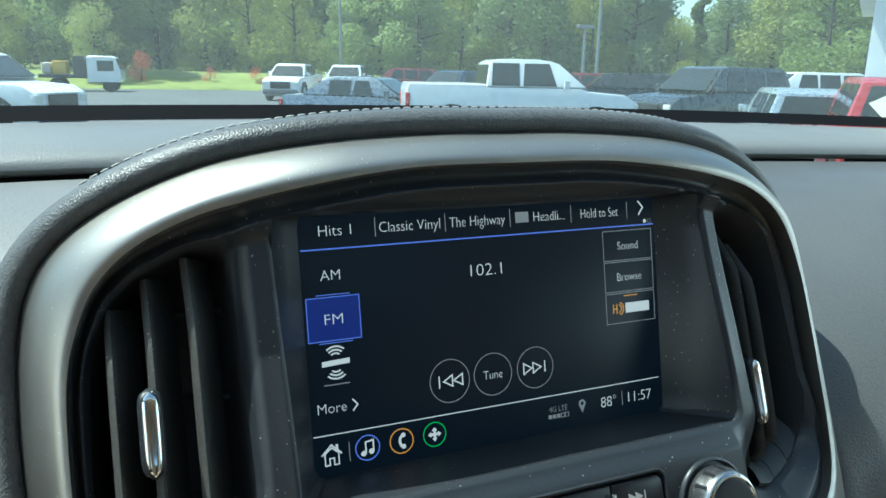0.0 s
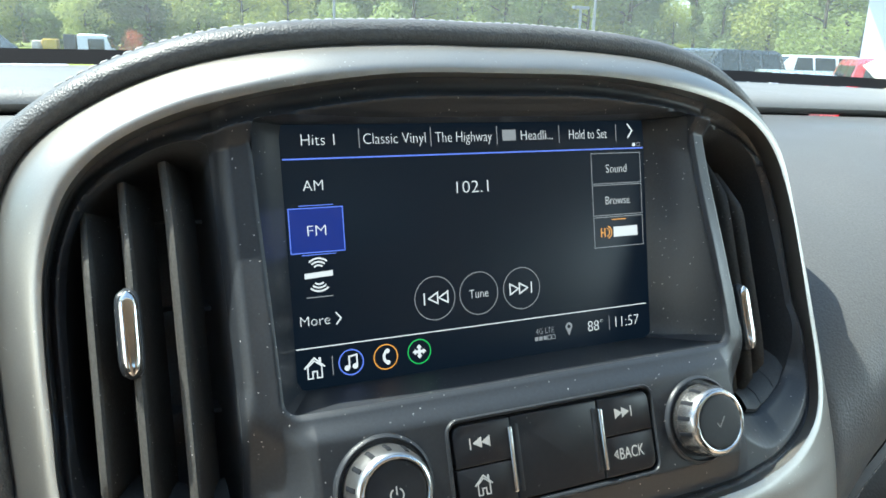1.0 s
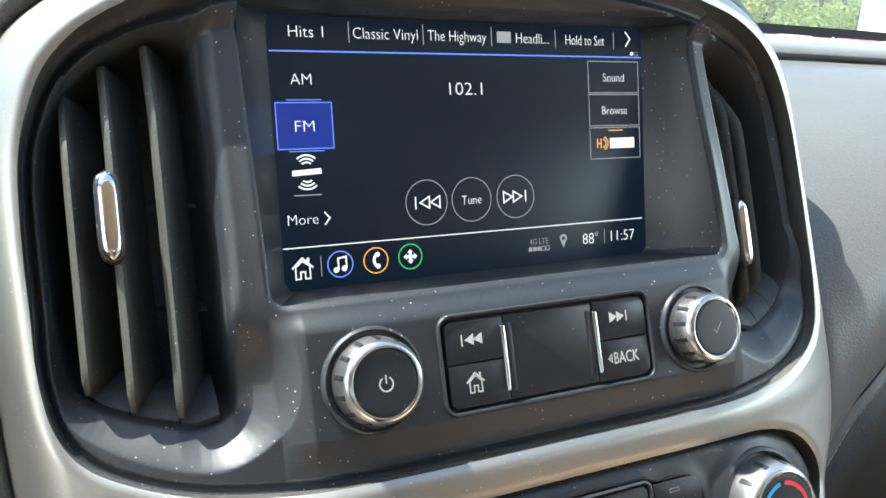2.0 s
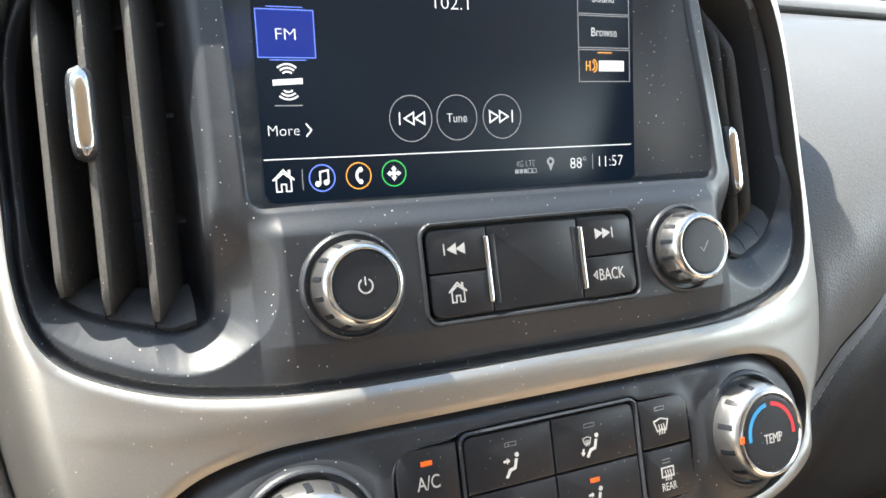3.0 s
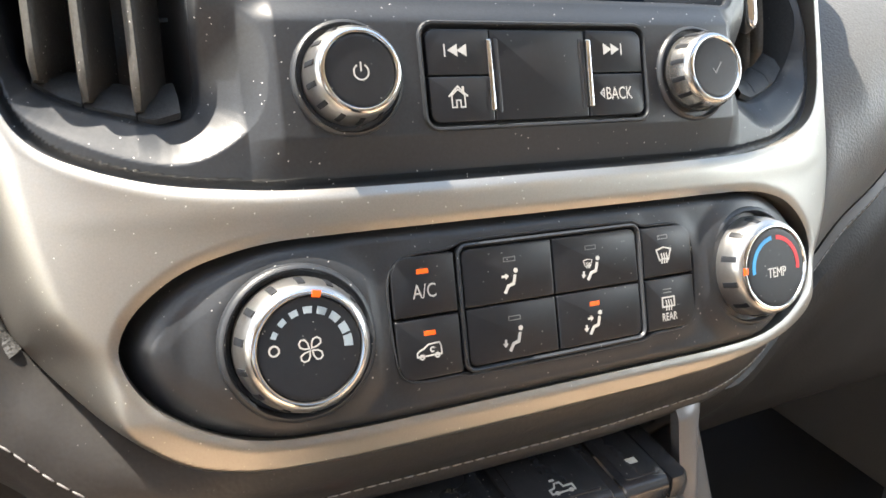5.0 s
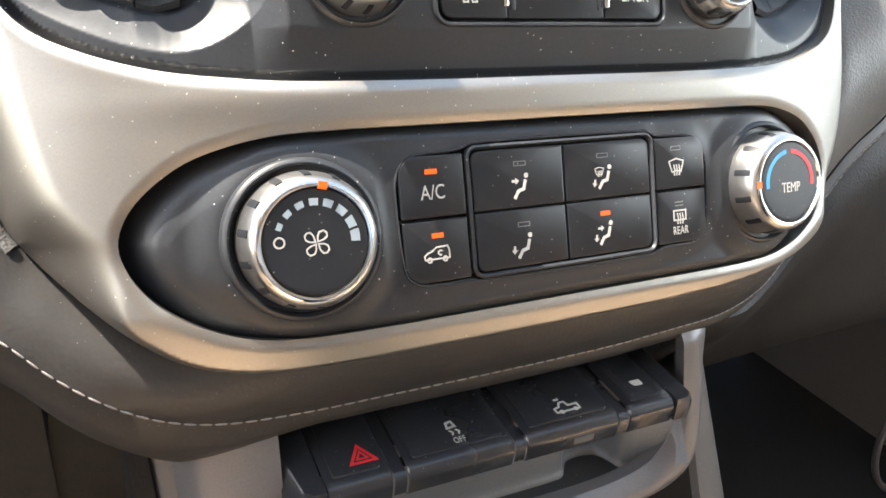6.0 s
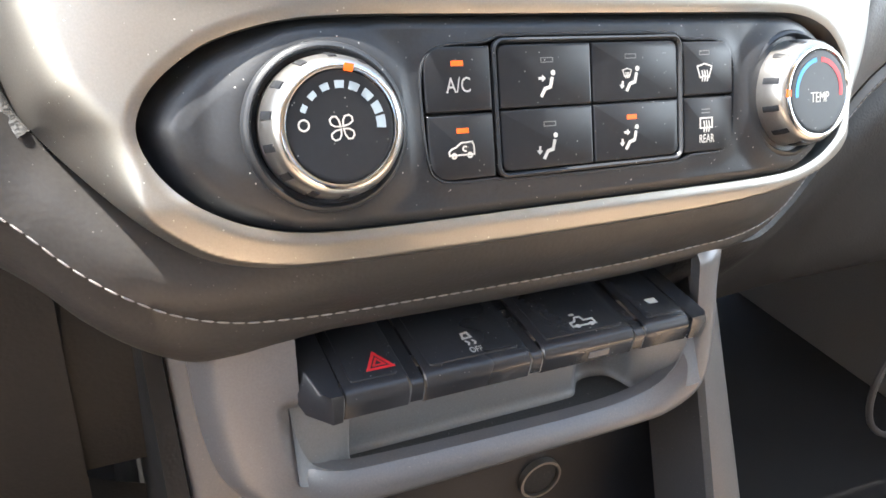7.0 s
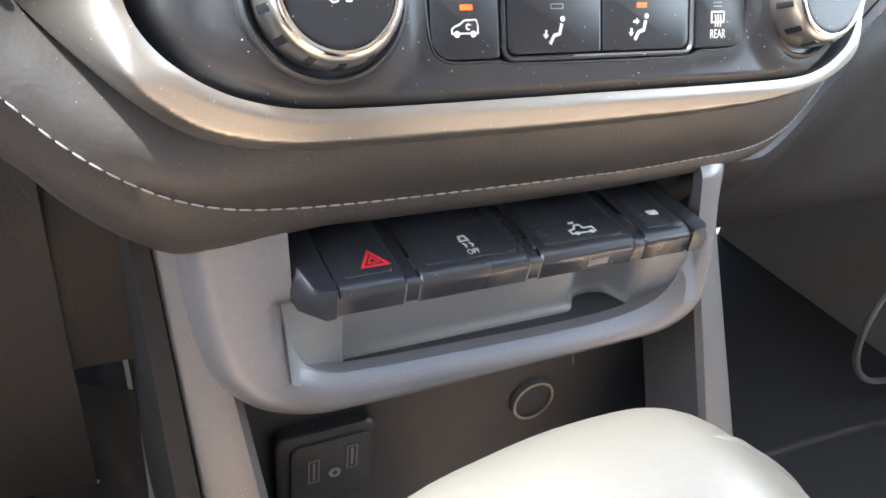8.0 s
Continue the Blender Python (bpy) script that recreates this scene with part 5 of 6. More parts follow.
part("tow_sign", merge(flat([(.0615, .0140), (.0660, .0140), (.0660, .0175), (.0605, .0175), (.0605, .0160)], hz, hz + .0001)), PRINT, made[3], "", SW)
part("indicator", box(.0205, -.0004, -.0075, .0305, .0006, -.0045), GUNMETAL, made[2], "", SW)

# ---- sockets in the pocket ----
usb = thing("usb_panel", "black charging panel with two slots and a round jack", "socket panel")
US = Matrix.Translation((-.0735, .2385, 1.0125)) @ Matrix.Scale(1.12, 4) @ Matrix(((1, 0, 0, 0), (0, .03, -1, 0), (0, 1, .03, 0), (0, 0, 0, 1)))
part("housing", key_block(rounded(-.0228, -.0225, .0225, .0215, .0055, 5), -.004, .0065, .0025), BLACK, usb, "", US)
part("plate", key_block(rounded(-.0165, -.0195, .0195, .0165, .0045, 5), .0058, .0082, .0010), BLACK_MATTE, usb, "", US)
for x, y in ((-.0065, .0005), (.0108, .0040)):
    slot = part("slot", stroke([(x - .0022, y - .0065), (x + .0022, y - .0065), (x + .0022, y + .0065), (x - .0022, y + .0065)], .0008, .0080, .0005, True), GUNMETAL, usb, "", US)
    part("tongue", flat([(x - .0004, y - .005), (x + .0006, y - .005), (x + .0006, y + .005), (x - .0004, y + .005)], .0080, .0084), LAMP_OFF, slot, "", US)
part("jack", annulus(.0013, .0027, .0080, .0007, 24, (.0030, -.0030)), BRUSHED, usb, "pale metal jack", US)
socket = thing("power_socket", "round capped power socket with a bright metal ring", "power socket")
SO = Matrix.Translation((.0488, .2385, 1.0140)) @ Matrix.Scale(1.17, 4) @ Matrix(((1, 0, 0, 0), (0, .03, -1, 0), (0, 1, .03, 0), (0, 0, 0, 1)))
part("ring", annulus(.0098, .0112, -.004, .0065, 48), BRUSHED, socket, "bright ring", SO)
part("cap", turned([(.0098, -.004), (.0097, .0005), (.009, .0012), (.0005, .0014)], 48), BLACK_MATTE, socket, "", SO)

# ---- gear selector ----
shifter = thing("gear_selector", "pale beige leather gear selector knob with a piped edge", "gear selector")


CREST_LINE = smooth_loop([(-.125, 1.095), (-.115, 1.120), (-.09, 1.1365), (-.065, 1.1435), (-.04, 1.1475), (-.012, 1.1465), (.007, 1.1395), (.028, 1.1240), (.05, 1.1060), (.070, 1.0860), (.087, 1.0620), (.10, 1.035)], 200, closed=False)


def crest_z(x):
    return float(np.interp(x, CREST_LINE[:, 0], CREST_LINE[:, 1]))


def saddle(x, b, grow=0.0):
    """A point of the knob's skin: along x, and b round it from the side near the seats over the top."""
    k = max(.05, 1 - ((x + .012) / .118) ** 6) ** .5
    c, q = math.cos(b), math.sin(b)
    low = crest_z(x) - .085 * k
    mid, half = (crest_z(x) + low) / 2, (crest_z(x) - low) / 2
    return (x + .10 * q * .02, .088 - math.copysign(abs(c) ** .75, c) * (.040 * k + grow), mid + math.copysign(abs(q) ** .75, q) * (half + grow))


rings = [[saddle(x, 2 * math.pi * i / 48) for i in range(48)] for x in np.r_[-.125, -.122, np.linspace(-.117, .092, 44), .0965, .10]]
part("knob", loft(rings, cap_first=True, cap_last=True), BEIGE, shifter)
part("stem", turned([(.022, 0), (.016, .10), (.016, .15)], 24), BLACK_MATTE, shifter, "", Matrix.Translation((.0, .10, .90)))
bits = []
for x in np.linspace(-.012, .0985, 34):
    c = saddle(x, math.radians(97), -.0012)
    thick = min(1.0, (x + .0125) / .03)
    bits.append([(c[0] + .0015 * thick * math.cos(b), c[1] + .0030 * thick * math.cos(b), c[2] + .0026 * thick * math.sin(b)) for b in np.linspace(0, 2 * math.pi, 8, endpoint=False)])
part("piping", loft(bits, cap_first=True, cap_last=True), BEIGE, shifter, "raised piped seam")

part("speaker_ring", loft([[(.715 + (.118 + .004 * math.cos(b)) * math.cos(a), .36 + .004 * math.sin(b), .85 + (.118 + .004 * math.cos(b)) * math.sin(a)) for b in np.linspace(0, 2 * math.pi, 8, endpoint=False)] for a in np.linspace(0, 2 * math.pi, 61)]), GUNMETAL, cabin, "dim ring in the passenger footwell")

# ---- driver's knee panels ----
knee = thing("knee_panel", "dark ash lower dash panel beside the console with upright joints", "panel", kind="structure")
part("outer_panel", loft([[(x, .240 - .10 * (x + .18) + dy, z) for x in np.linspace(-.60, -.1745, 20)] for dy, z in ((.03, 1.30), (.004, 1.20), (.0, 1.16), (.002, 1.10), (.01, 1.02), (.05, .98))], closed=False), KNEE, knee)
part("inner_panel", loft([[(x0 + (x1 - x0) * t, .243 + dy, z) for t in np.linspace(0, 1, 8)] for dy, z, x0, x1 in ((.02, 1.20, -.1710, -.128), (.0, 1.17, -.1730, -.134), (-.001, 1.14, -.1760, -.1475), (.0, 1.11, -.1835, -.1500), (.002, 1.092, -.1860, -.1520), (.03, 1.085, -.1865, -.1520))], closed=False), KNEE, knee)
part("footwell_trim", loft([[(-.20, .30, 1.05), (-.17, .27, 1.06), (-.15, .26, 1.06)], [(-.21, .32, .95), (-.17, .28, .93), (-.145, .26, .92)], [(-.22, .34, .75), (-.17, .30, .72), (-.14, .26, .72)]], closed=False), KNEE, knee)

# ---- outside: car park, verge, woods ----
GROUND = -.25
ASPHALT = material("asphalt", (.11, .11, .11), .85, grain=.25, grain_scale=40, spread=.12, shift=.3, bump=.3, bump_scale=60)
ground = link("ground", box(-400, -300, -.6, 400, 500, GROUND), ASPHALT, smooth=False)
tagged(ground, "sunlit grey asphalt of a car park", "ground", kind="structure")
EYE0 = Vector(PATH[0][1])


def spot(bearing, dist):
    """A place on the ground: bearing in degrees to the right of straight ahead, and distance from the cab."""
    a = radians(bearing)
    return Vector((EYE0.x + dist * math.sin(a), EYE0.y + dist * math.cos(a), GROUND))


PAINTS = {}


def paint(name, rgb, metal=.0):
    if name not in PAINTS:
        PAINTS[name] = material(name, rgb, .28, metal, spread=.06, coat=.6)
    return PAINTS[name]


CARGLASS = material("dark_car_glass", (.02, .025, .025), .08, spread=.1)
TYRE = material("tyre_rubber", (.02, .02, .02), .8, grain=.2)
RIM = material("alloy_rim", (.45, .45, .46), .35, .8, spread=.05)
LIGHT_RED = material("tail_lamp_red", (.45, .015, .02), .2, spread=.1)
LIGHT_CLEAR = material("head_lamp_clear", (.7, .7, .66), .15, spread=.1)


def vehicle(kind, name, label, coat, place, heading, length, width, height, category):
    """A parked vehicle: body, glasshouse, panes, wheels, lamps. It stands on the ground and points along x before it is turned."""
    v = thing(name, label, category, "parked vehicles")
    L, Wd, Ht = length, width, height
    gc = .22 * Ht / 1.8
    belt = Ht * (.68 if kind == "pickup" else .66)
    hood_h = belt * (.95 if kind != "sedan" else .88)
    if kind == "pickup":
        lower = [(-.5, .45), (-.5, .72 * Ht - .18), (-.49, .71 * Ht), (-.17, .71 * Ht), (-.165, belt), (.24, belt), (.28, hood_h), (.44, hood_h * .95), (.49, hood_h * .82), (.5, .5), (.49, gc + .08), (.40, gc), (-.42, gc), (-.49, gc + .12)]
        top = [(-.165, belt), (-.15, Ht - .10), (-.12, Ht - .02), (-.06, Ht), (.06, Ht), (.11, Ht - .03), (.15, Ht - .10), (.265, belt)]
        panes = [((-.145, -.025), True), ((-.010, .135), True)]
    elif kind == "suv":
        lower = [(-.5, .5), (-.5, belt * .97), (-.47, belt), (.20, belt), (.25, hood_h), (.43, hood_h * .95), (.49, hood_h * .80), (.5, .5), (.49, gc + .08), (.40, gc), (-.42, gc), (-.49, gc + .12)]
        top = [(-.485, belt), (-.45, Ht - .08), (-.40, Ht), (.03, Ht), (.09, Ht - .05), (.225, belt)]
        panes = [((-.43, -.27), True), ((-.25, -.09), True), ((-.075, .08), True)]
    else:
        lower = [(-.5, .5), (-.5, belt * .95), (-.46, belt), (.20, belt), (.25, hood_h), (.42, hood_h * .88), (.49, hood_h * .70), (.5, .45), (.49, gc + .05), (.40, gc), (-.42, gc), (-.49, gc + .1)]
        top = [(-.36, belt), (-.22, Ht - .04), (-.16, Ht), (.04, Ht), (.09, Ht - .04), (.24, belt)]
        panes = [((-.20, -.06), True), ((-.045, .08), True)]

    def skin(poly, wid0, wid1, z0, z1):
        rings = []
        for s, e in ((-1, .86), (-.985, .95), (-.93, .985), (-.8, 1.0), (.8, 1.0), (.93, .985), (.985, .95), (1, .86)):
            rr = []
            cz = (z0 + z1) / 2
            for x, z in poly:
                k = (z - z0) / max(z1 - z0, .01)
                w = wid0 + (wid1 - wid0) * k
                rr.append((x * L * (1 - (1 - e) * .12), s * w / 2, cz + (z - cz) * (1 - (1 - e) * .6)))
            rings.append(rr)
        return loft(rings, cap_first=True, cap_last=True)

    part("body", skin(lower, Wd, Wd * .97, gc, belt), coat, v)
    cab = part("cab", skin(top, Wd * .95, Wd * .78, belt, Ht), coat, v)
    zt = Ht - .10
    zb = belt + .03
    for (a, b), _ in panes:
        for s in (-1, 1):
            yb, yt = s * (Wd * .95 / 2 + .006), s * (Wd * .80 / 2 + .012)
            xa = [(a * L, yb, zb), (b * L, yb, zb), (min(b, top[-2][0] - .02) * L - (.10 if b > .07 else 0) * L * .25, yt, zt), (a * L + .04, yt, zt)]
            part("pane", loft([xa, [(x, y - s * .02, z) for x, y, z in xa]], cap_first=True, cap_last=True), CARGLASS, cab, "", None, False)
    (x0, z0), (x1, z1) = top[-1], top[-2]
    fw = [(x0 * L + .02, -Wd * .43, z0 + .05), (x0 * L + .02, Wd * .43, z0 + .05), (x1 * L + .06, Wd * .36, z1 - .02), (x1 * L + .06, -Wd * .36, z1 - .02)]
    part("windscreen_pane", loft([fw, [(x - .03, y, z - .02) for x, y, z in fw]], cap_first=True, cap_last=True), CARGLASS, cab, "", None, False)
    (x0, z0), (x1, z1) = top[0], top[1]
    rw = [(x0 * L - .01, -Wd * .40, z0 + .06), (x0 * L - .01, Wd * .40, z0 + .06), (x1 * L - .02, Wd * .34, z1 - .04), (x1 * L - .02, -Wd * .34, z1 - .04)]
    part("rear_pane", loft([rw, [(x + .03, y, z - .02) for x, y, z in rw]], cap_first=True, cap_last=True), CARGLASS, cab, "", None, False)
    rad = {"pickup": .42, "suv": .38, "sedan": .33}[kind]
    for x in (-.31 * L, .31 * L):
        for s in (-1, 1):
            c = Matrix.Translation((x, s * (Wd / 2 - .10), rad)) @ Matrix.Rotation(radians(90), 4, "X")
            wh = part("wheel", turned([(rad * .7, -.12), (rad * .95, -.12), (rad, -.08), (rad, .08), (rad * .95, .12), (rad * .68, .12)], 28), TYRE, v, "", c)
            part("rim", turned([(rad * .66, -.115), (rad * .66, .115), (rad * .5, .10), (rad * .2, .118)], 24), RIM, wh, "", c)
            part("arch", annulus(rad * 1.04, rad * 1.30, s * -.02 - .02, .05, 20, (0, 0), 0, 180), TYRE, v, "", Matrix.Translation((x, s * (Wd / 2), rad)) @ Matrix.Rotation(radians(90), 4, "X"))
    for s in (-1, 1):
        part("tail_lamp", box(-.5 * L - .015, s * Wd * .46 - .09, belt * .62, -.5 * L + .08, s * Wd * .46 + .07, belt * .88, .02), LIGHT_RED, v)
        part("head_lamp", box(.5 * L - .16, s * Wd * .42 - .14, hood_h * .66, .5 * L - .01, s * Wd * .42 + .10, hood_h * .80, .03), LIGHT_CLEAR, v)
        part("mirror", box(.16 * L, s * (Wd / 2 + .02) - .07, belt, .16 * L + .12, s * (Wd / 2 + .12) - .0, belt + .16, .03), coat, v)
    part("bumper", box(.5 * L - .05, -Wd * .46, gc + .10, .5 * L + .06, Wd * .46, gc + .36, .04), GUNMETAL if kind == "pickup" else coat, v)
    part("rear_bumper", box(-.5 * L - .08, -Wd * .46, gc + .10, -.5 * L + .05, Wd * .46, gc + .32, .04), RIM if kind == "pickup" else coat, v)
    part("grille", box(.5 * L - .03, -Wd * .27, hood_h * .52, .5 * L + .015, Wd * .27, hood_h * .80, .02), TYRE, v)
    v.matrix_world = Matrix.Translation(place) @ Matrix.Rotation(radians(heading), 4, "Z")
    return v


WHITE = paint("white_car_paint", (.78, .79, .78))
vehicle("pickup", "pickup_truck", "white crew cab pickup truck parked side on", WHITE, spot(29.2, 18.8), -16, 5.6, 1.95, 2.02, "pickup truck")
vehicle("sedan", "saloon_car", "grey saloon car parked behind the white pickup", paint("grey_car_paint", (.16, .19, .23), .5), spot(18.3, 21), -40, 4.7, 1.8, 1.50, "car")
vehicle("pickup", "pickup_truck", "white pickup truck parked across the lane", WHITE, spot(12.6, 41), -118, 5.3, 1.9, 1.85, "pickup truck")
vehicle("pickup", "pickup_truck", "white pickup truck parked across the lane", WHITE, spot(16.6, 42), -118, 5.3, 1.9, 1.85, "pickup truck")
vehicle("pickup", "pickup_truck", "white pickup truck with its nose towards the lane", WHITE, spot(-9.0, 21), -32, 5.4, 1.9, 1.95, "pickup truck")
vehicle("suv", "sport_utility_car", "dark grey sport utility car facing the lane", paint("dark_grey_paint", (.05, .057, .06), .4), spot(43.0, 22.5), 186, 4.9, 1.95, 1.98, "car")
vehicle("suv", "sport_utility_car", "black sport utility car in the second row", paint("black_car_paint", (.018, .02, .024), .2), spot(36.4, 31), 150, 4.8, 1.9, 1.75, "car")
vehicle("suv", "hatchback_car", "silver hatchback car seen from behind", paint("silver_car_paint", (.52, .56, .57), .6), spot(48.9, 16.5), 52, 4.4, 1.8, 1.55, "car")
vehicle("suv", "sport_utility_car", "red sport utility car seen from behind", paint("red_car_paint", (.42, .03, .035), .1), spot(54.6, 14.0), 44, 4.6, 1.85, 1.78, "car")
vehicle("suv", "sport_utility_car", "dark blue car in the far row", paint("dark_blue_paint", (.03, .05, .09), .3), spot(24.5, 33), -150, 4.7, 1.85, 1.70, "car")
vehicle("suv", "van", "white van in the far row", WHITE, spot(48.6, 33), 160, 5.2, 1.95, 1.95, "van")
vehicle("suv", "sport_utility_car", "dark red car in the far row", paint("dark_red_paint", (.20, .03, .03), .2), spot(33.2, 36), 150, 4.6, 1.85, 1.72, "car")
vehicle("suv", "sport_utility_car", "dark red car in the far row", paint("dark_red_paint", (.20, .03, .03), .2), spot(20.4, 44), 150, 4.6, 1.85, 1.75, "car")

# the pickup's own frame and wheels under the cabin
part("underbody", box(-.84, -1.5, .16, .84, .86, .645, .04), TYRE, cabin)
for x in (-.72, .72):
    for y in (-1.15, .52):
        c = Matrix.Translation((x, y, GROUND + .38)) @ Matrix.Rotation(radians(90), 4, "Y")
        wh = part("wheel", turned([(.25, -.12), (.36, -.12), (.38, -.08), (.38, .08), (.36, .12), (.25, .12)], 28), TYRE, cabin, "", c)
        part("rim", turned([(.25, -.115), (.25, .115), (.18, .10), (.06, .118)], 24), RIM, wh, "", c)

# flatbed lorry by the verge
lorry = thing("flatbed_lorry", "white cab lorry with a dark loaded flat bed by the verge", "lorry", "parked vehicles")
DARKBED = material("dark_bed_steel", (.035, .035, .04), .6, spread=.1)
cab_prof = [(.0, .55), (1.75, .55), (1.85, .80), (1.80, 1.25), (1.55, 1.95), (1.35, 2.05), (.10, 2.05), (.0, 1.95)]
cab = part("cab", loft([[(x, y, .55 + (z - .55) * k) for x, z in cab_prof] for y, k in ((-.95, .96), (-.88, 1), (.88, 1), (.95, .96))], cap_first=True, cap_last=True), WHITE, lorry)
part("pane", box(.55, -.962, 1.18, 1.45, -.93, 1.78, .02), CARGLASS, cab)
part("windscreen_pane", loft([[(1.81, -.8, 1.28), (1.81, .8, 1.28), (1.575, .8, 1.90), (1.575, -.8, 1.90)], [(1.77, -.8, 1.28), (1.77, .8, 1.28), (1.535, .8, 1.90), (1.535, -.8, 1.90)]], cap_first=True, cap_last=True), CARGLASS, cab, "", None, False)
part("head_lamp", box(1.80, -.85, .70, 1.87, -.60, .86, .02), LIGHT_CLEAR, cab)
part("bed", box(-2.6, -.95, .75, -.08, .95, .95, .02), DARKBED, lorry)
part("headboard", box(-.75, -.90, .95, -.10, .90, 2.0, .04), DARKBED, lorry, "dark load behind the cab")
part("load", box(-1.95, -.5, .95, -1.15, .4, 1.72, .08), material("yellow_plastic", (.62, .40, .04), .5, spread=.1), lorry, "yellow load")
part("load", box(-2.5, -.6, .95, -1.98, .5, 1.62, .15), material("tan_canvas", (.5, .44, .36), .8, spread=.1), lorry, "tan load")
for x in (-1.7, 1.15):
    for sy in (-1, 1):
        cw = Matrix.Translation((x, sy * .82, .38)) @ Matrix.Rotation(radians(90), 4, "X")
        wh = part("wheel", turned([(.26, -.11), (.36, -.11), (.38, -.07), (.38, .07), (.36, .11), (.25, .11)], 24), TYRE, lorry, "", cw)
        part("rim", turned([(.25, -.105), (.25, .105), (.1, .09)], 20), RIM, wh, "", cw)
lorry.matrix_world = Matrix.Translation(spot(-1.2, 50)) @ Matrix.Rotation(radians(-8), 4, "Z")



def leaf_material(name, rgb):
    m = bpy.data.materials.new(name)
    m.use_nodes = True
    n, l = m.node_tree.nodes, m.node_tree.links
    b = n["Principled BSDF"]
    b.inputs["Roughness"].default_value = .6
    g = n.new("ShaderNodeNewGeometry")
    r = n.new("ShaderNodeMapRange")
    r.inputs["To Min"].default_value, r.inputs["To Max"].default_value = .85, 1.2
    l.new(g.outputs["Random Per Island"], r.inputs["Value"])
    c = n.new("ShaderNodeMix")
    c.data_type, c.blend_type = "RGBA", "MULTIPLY"
    c.inputs[0].default_value, c.inputs[6].default_value = 1, (*rgb, 1)
    v = n.new("ShaderNodeCombineColor")
    for i in range(3):
        l.new(r.outputs[0], v.inputs[i])
    l.new(v.outputs[0], c.inputs[7])
    l.new(c.outputs[2], b.inputs["Base Color"])
    t = n.new("ShaderNodeBsdfTranslucent")
    l.new(c.outputs[2], t.inputs["Color"])
    x = n.new("ShaderNodeMixShader")
    x.inputs[0].default_value = .5
    l.new(b.outputs[0], x.inputs[1]), l.new(t.outputs[0], x.inputs[2])
    l.new(x.outputs[0], n["Material Output"].inputs["Surface"])
    return m


LEAVES = [leaf_material("leaf_mid_green", (.27, .33, .10)), leaf_material("leaf_dark_green", (.19, .245, .09)), leaf_material("leaf_yellow_green", (.34, .37, .10)), leaf_material("red_blossom", (.50, .12, .06))]
BARK = material("bark", (.075, .06, .045), .9, grain=.3, grain_scale=20, spread=.2, bump=.6, bump_scale=30)
rnd = random.Random(7)


def crown_mesh(blobs, count, size):
    """Leaf clumps scattered through round masses; each clump a bent quad."""
    verts, faces = [], []
    total = sum(r ** 2 for *_, r in blobs)
    for x, y, z, r in blobs:
        for _ in range(int(count * r * r / total)):
            d = Vector((rnd.gauss(0, 1), rnd.gauss(0, 1), rnd.gauss(0, 1))).normalized() * r * (rnd.random() ** .35)
            c = Vector((x, y, z)) + Vector((d.x, d.y, d.z * .8))
            a = Vector((rnd.gauss(0, 1), rnd.gauss(0, 1), rnd.gauss(0, .6))).normalized() * size * rnd.uniform(.5, 1.2)
            b = a.orthogonal().normalized() * size * rnd.uniform(.4, .9)
            k = len(verts)
            verts += [tuple(c - a), tuple(c + b * .8), tuple(c + a), tuple(c - b)]
            faces.append((k, k + 1, k + 2, k + 3))
    me = bpy.data.meshes.new("crown")
    me.from_pydata(verts, [], faces)
    return me


def limb(bm, a, b, r0, r1, n=7):
    d = (b - a).normalized()
    s = d.orthogonal().normalized()
    o = d.cross(s)
    rr = [[bm.verts.new(p + (s * math.cos(2 * math.pi * i / n) + o * math.sin(2 * math.pi * i / n)) * r) for i in range(n)] for p, r in ((a, r0), (b, r1))]
    for i in range(n):
        bm.faces.new((rr[0][i], rr[0][(i + 1) % n], rr[1][(i + 1) % n], rr[1][i]))


def tree(name, label, height, spread, leaf, count, low=.3, pine=False):
    t = thing(name, label, "tree", "trees beyond the car park")
    bm = bmesh.new()
    stem = [Vector((rnd.uniform(-.3, .3) * k, rnd.uniform(-.3, .3) * k, height * .9 * k)) for k in (0, .3, .6, 1)]
    for a, b, r in zip(stem, stem[1:], (1, .75, .45)):
        limb(bm, a, b, height * .022 * r, height * .022 * r * .7)
    blobs = []
    n = 12 if not pine else 16
    for i in range(n):
        k = low + (1 - low) * (i + .5) / n
        z = height * k * .95
        reach = spread * (math.sin(math.pi * min(1, (k - low) / (1 - low) * .9 + .12)) if not pine else (1.15 - k)) * rnd.uniform(.6, 1.1)
        a = rnd.uniform(0, 6.28)
        c = Vector((math.cos(a) * reach * .6, math.sin(a) * reach * .6, z))
        limb(bm, Vector((0, 0, z * .85)), c, height * .008, height * .003, 5)
        blobs.append((c.x, c.y, c.z, max(.5, spread * rnd.uniform(.32, .55) * (1 if not pine else .7))))
    part("trunk", bm, BARK, t)
    crown = new("crown", crown_mesh(blobs, int(count * 3.0), height * .0155))
    crown.data.materials.append(leaf)
    crown.parent = t
    return t


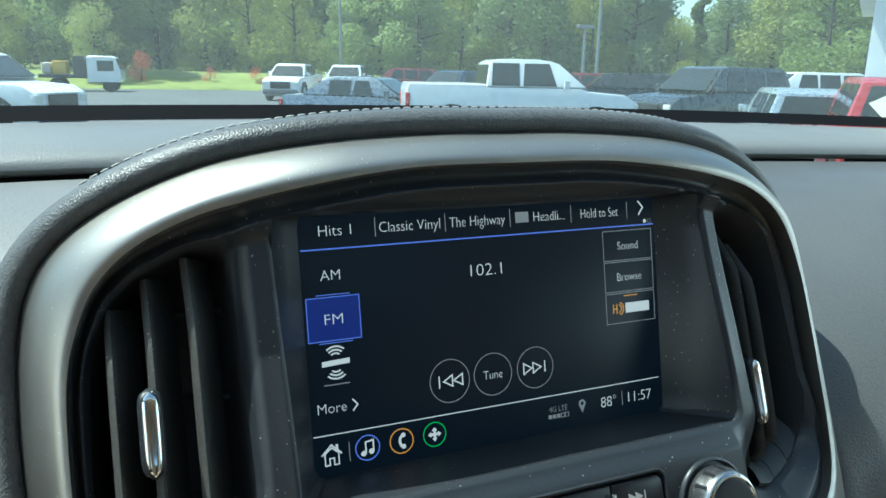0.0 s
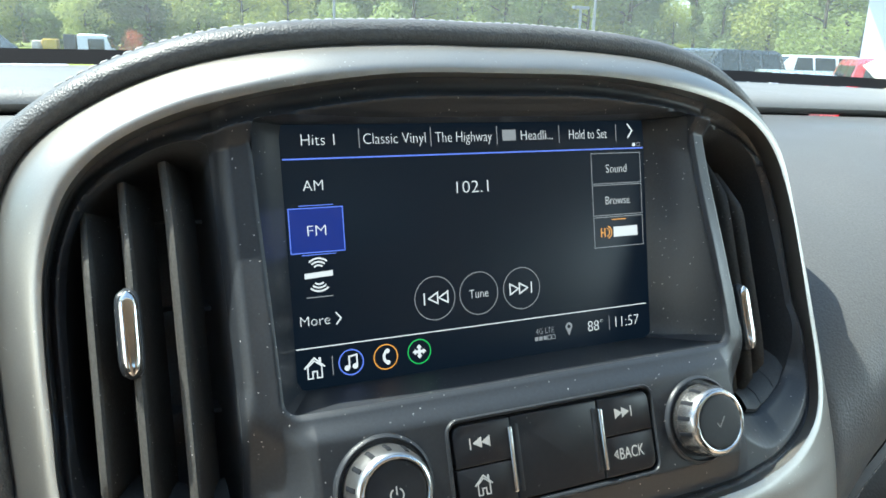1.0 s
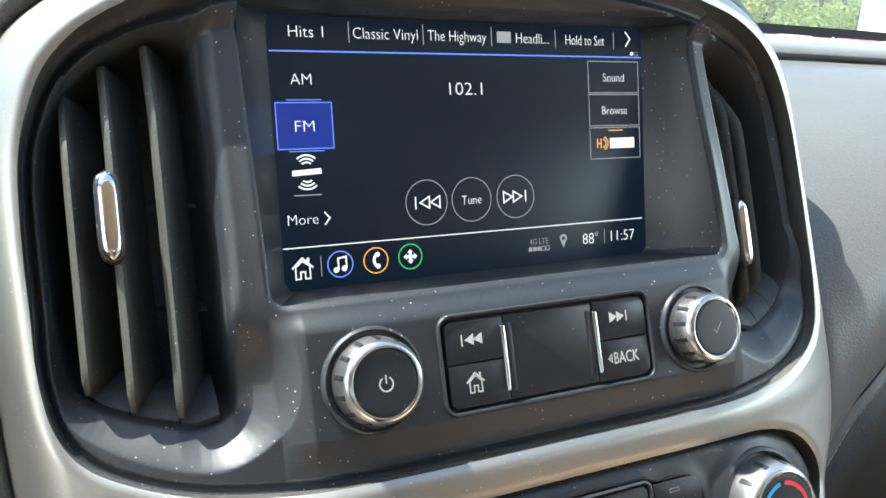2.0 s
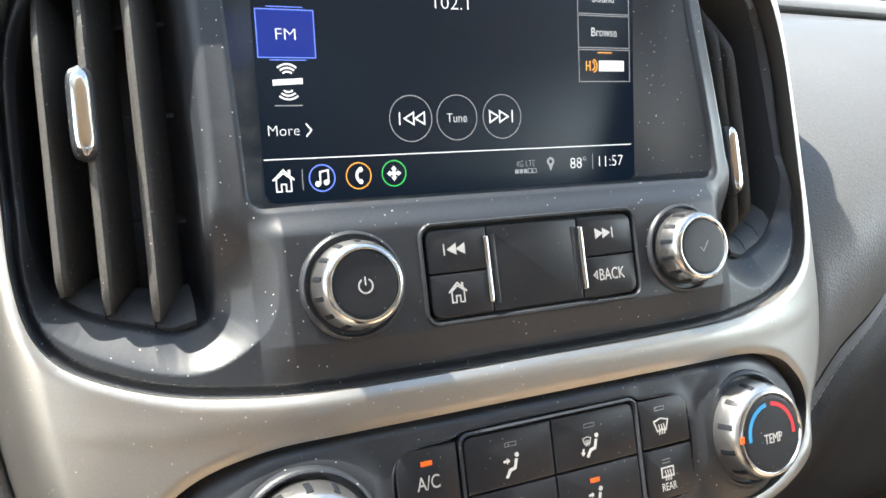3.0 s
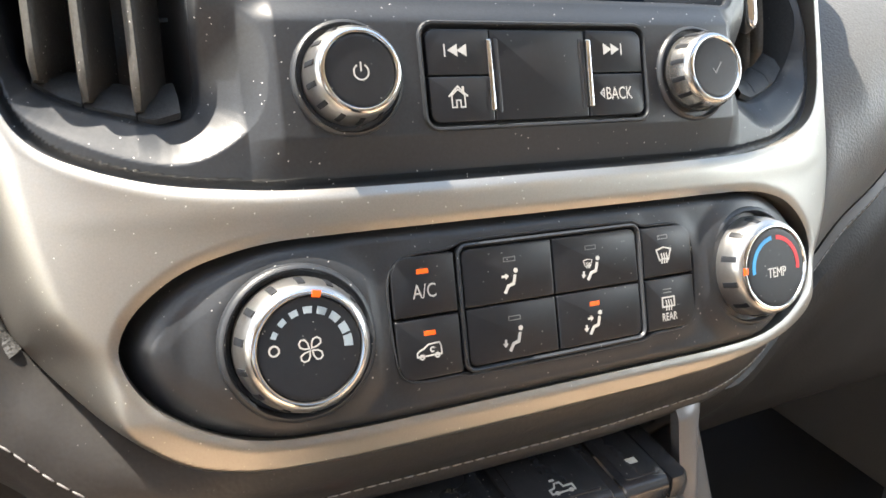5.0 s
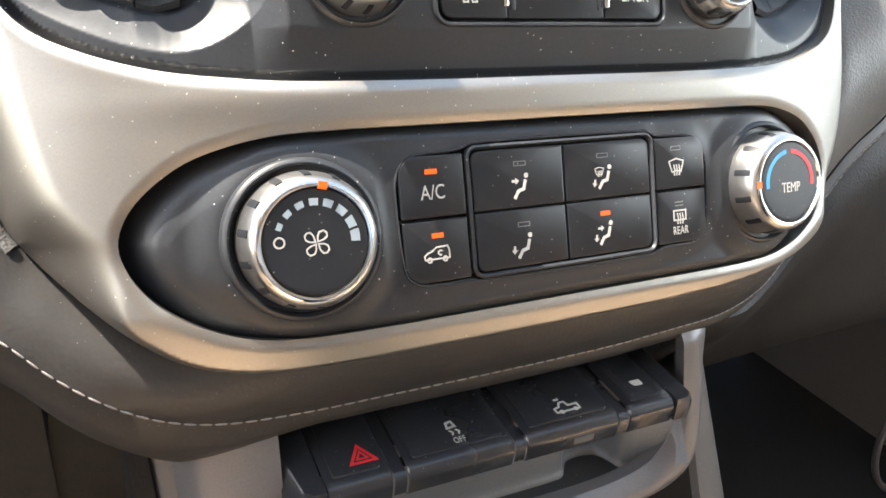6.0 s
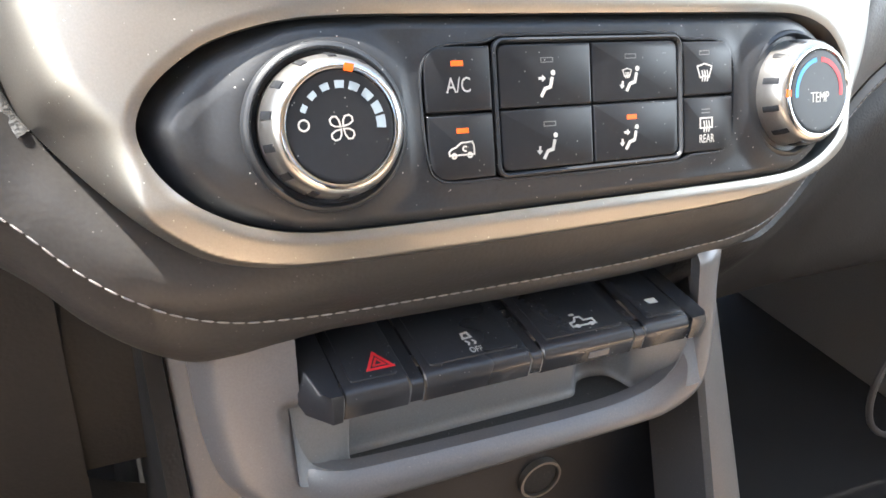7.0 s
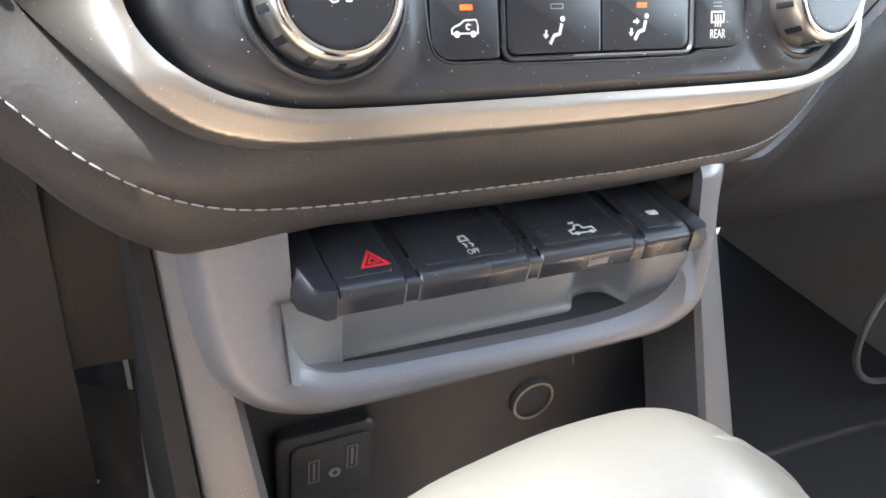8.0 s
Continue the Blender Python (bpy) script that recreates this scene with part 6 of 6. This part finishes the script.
kinds = [tree("broadleaf_tree", "tall green broadleaf tree at the edge of the car park", 11, 4.2, LEAVES[0], 2600, .12), tree("broadleaf_tree", "dark green broadleaf tree at the edge of the car park", 13, 4.6, LEAVES[1], 2600, .15),
         tree("pine_tree", "tall pine tree with a thin crown", 17, 3.0, LEAVES[1], 2200, .35, True), tree("broadleaf_tree", "yellow-green broadleaf tree in the sun", 9, 3.8, LEAVES[2], 2400, .10)]
bush = tree("small_tree", "small round yellow-green tree by the verge", 4.6, 2.4, LEAVES[2], 1800, .15)
bush.matrix_world = Matrix.Translation(spot(-.9, 58)) @ Matrix.Scale(1.15, 4)
myrtle = tree("flowering_shrub", "shrub with red blossom beside the verge", 3.6, 1.9, LEAVES[3], 900, .15)
myrtle.matrix_world = Matrix.Translation(spot(2.0, 58)) @ Matrix.Scale(.68, 4)
for b, d in ((6.6, 58.5), (9.9, 58), (20.3, 57.5)):
    copy_thing(myrtle, Matrix.Translation(spot(b, d)) @ Matrix.Rotation(b, 4, "Z") @ Matrix.Scale(.62, 4))
used = set()
for i in range(74):
    b = -16 + 78 * (i + rnd.uniform(-.4, .4)) / 74
    row = i % 3
    d = (66, 77, 88)[row] + rnd.uniform(-4, 4)
    k = rnd.choice((0, 0, 1, 1, 3, 3, 2) if row == 0 else (1, 1, 2, 2, 0))
    m = Matrix.Translation(spot(b, d)) @ Matrix.Rotation(rnd.uniform(0, 6.28), 4, "Z") @ Matrix.Scale(.66 if 38.5 < b < 46 or 15 < b < 17 else 1, 4)
    if k not in used:
        kinds[k].matrix_world = m
        used.add(k)
    else:
        copy_thing(kinds[k], m)
GRASS = material("verge_grass", (.22, .25, .06), .9, grain=.3, grain_scale=6, spread=.2, shift=.4, bump=.5, bump_scale=20)
verge = link("verge", loft([[tuple(spot(b, d) + Vector((0, 0, z))) for b in np.linspace(-30, 80, 80)] for d, z in ((54, .0), (54.2, .16), (57, .25), (62, 1.1), (110, 1.4), (140, 1.6))], closed=False), GRASS)
tagged(verge, "sunlit yellow-green grass verge with a kerb at the edge of the woods", "verge", kind="structure")
woods = new("far_woods", crown_mesh([(*spot(-18 + 84 * i / 40, 104)[:2], z, 5.0) for i in range(41) for z in ((2,) if 37 < -18 + 84 * i / 40 < 47 else (3, 7, 11))], 52000, .75))
woods.data.materials.append(LEAVES[1])
tagged(woods, "dense dark green woods behind the car park", "woods", kind="stuff")

POLE = material("galvanised_pole", (.30, .31, .31), .5, .6, spread=.1)
for b, d, h in ((16.0, 50, 9), (34.0, 44, 4.2), (35.0, 46, 9.5)):
    p = thing("lamp_post", "grey metal lamp post in the car park", "lamp post", "lamp posts")
    part("post", turned([(.11, 0), (.10, .4), (.075, h)], 12), POLE, p)
    part("lamp_head", box(-.5, -.14, h - .05, .5, .14, h + .12, .04), POLE, p)
    p.matrix_world = Matrix.Translation(spot(b, d))
BUILD = material("white_wall_paint", (.72, .73, .74), .8, grain=.05, spread=.06, shift=.5)
shop = thing("showroom", "white showroom building with a flat overhanging roof", "building")
part("wall", box(0, 0, 0, 14, 16, 5.2), BUILD, shop)
part("roof", box(-.7, -.7, 5.2, 14.7, 16.7, 6.0, .05), BUILD, shop)
part("window", box(-.05, 1.2, .6, .06, 14, 3.0, .02), CARGLASS, shop)
shop.matrix_world = Matrix.Translation(spot(52.6, 34)) @ Matrix.Rotation(radians(-53), 4, "Z")
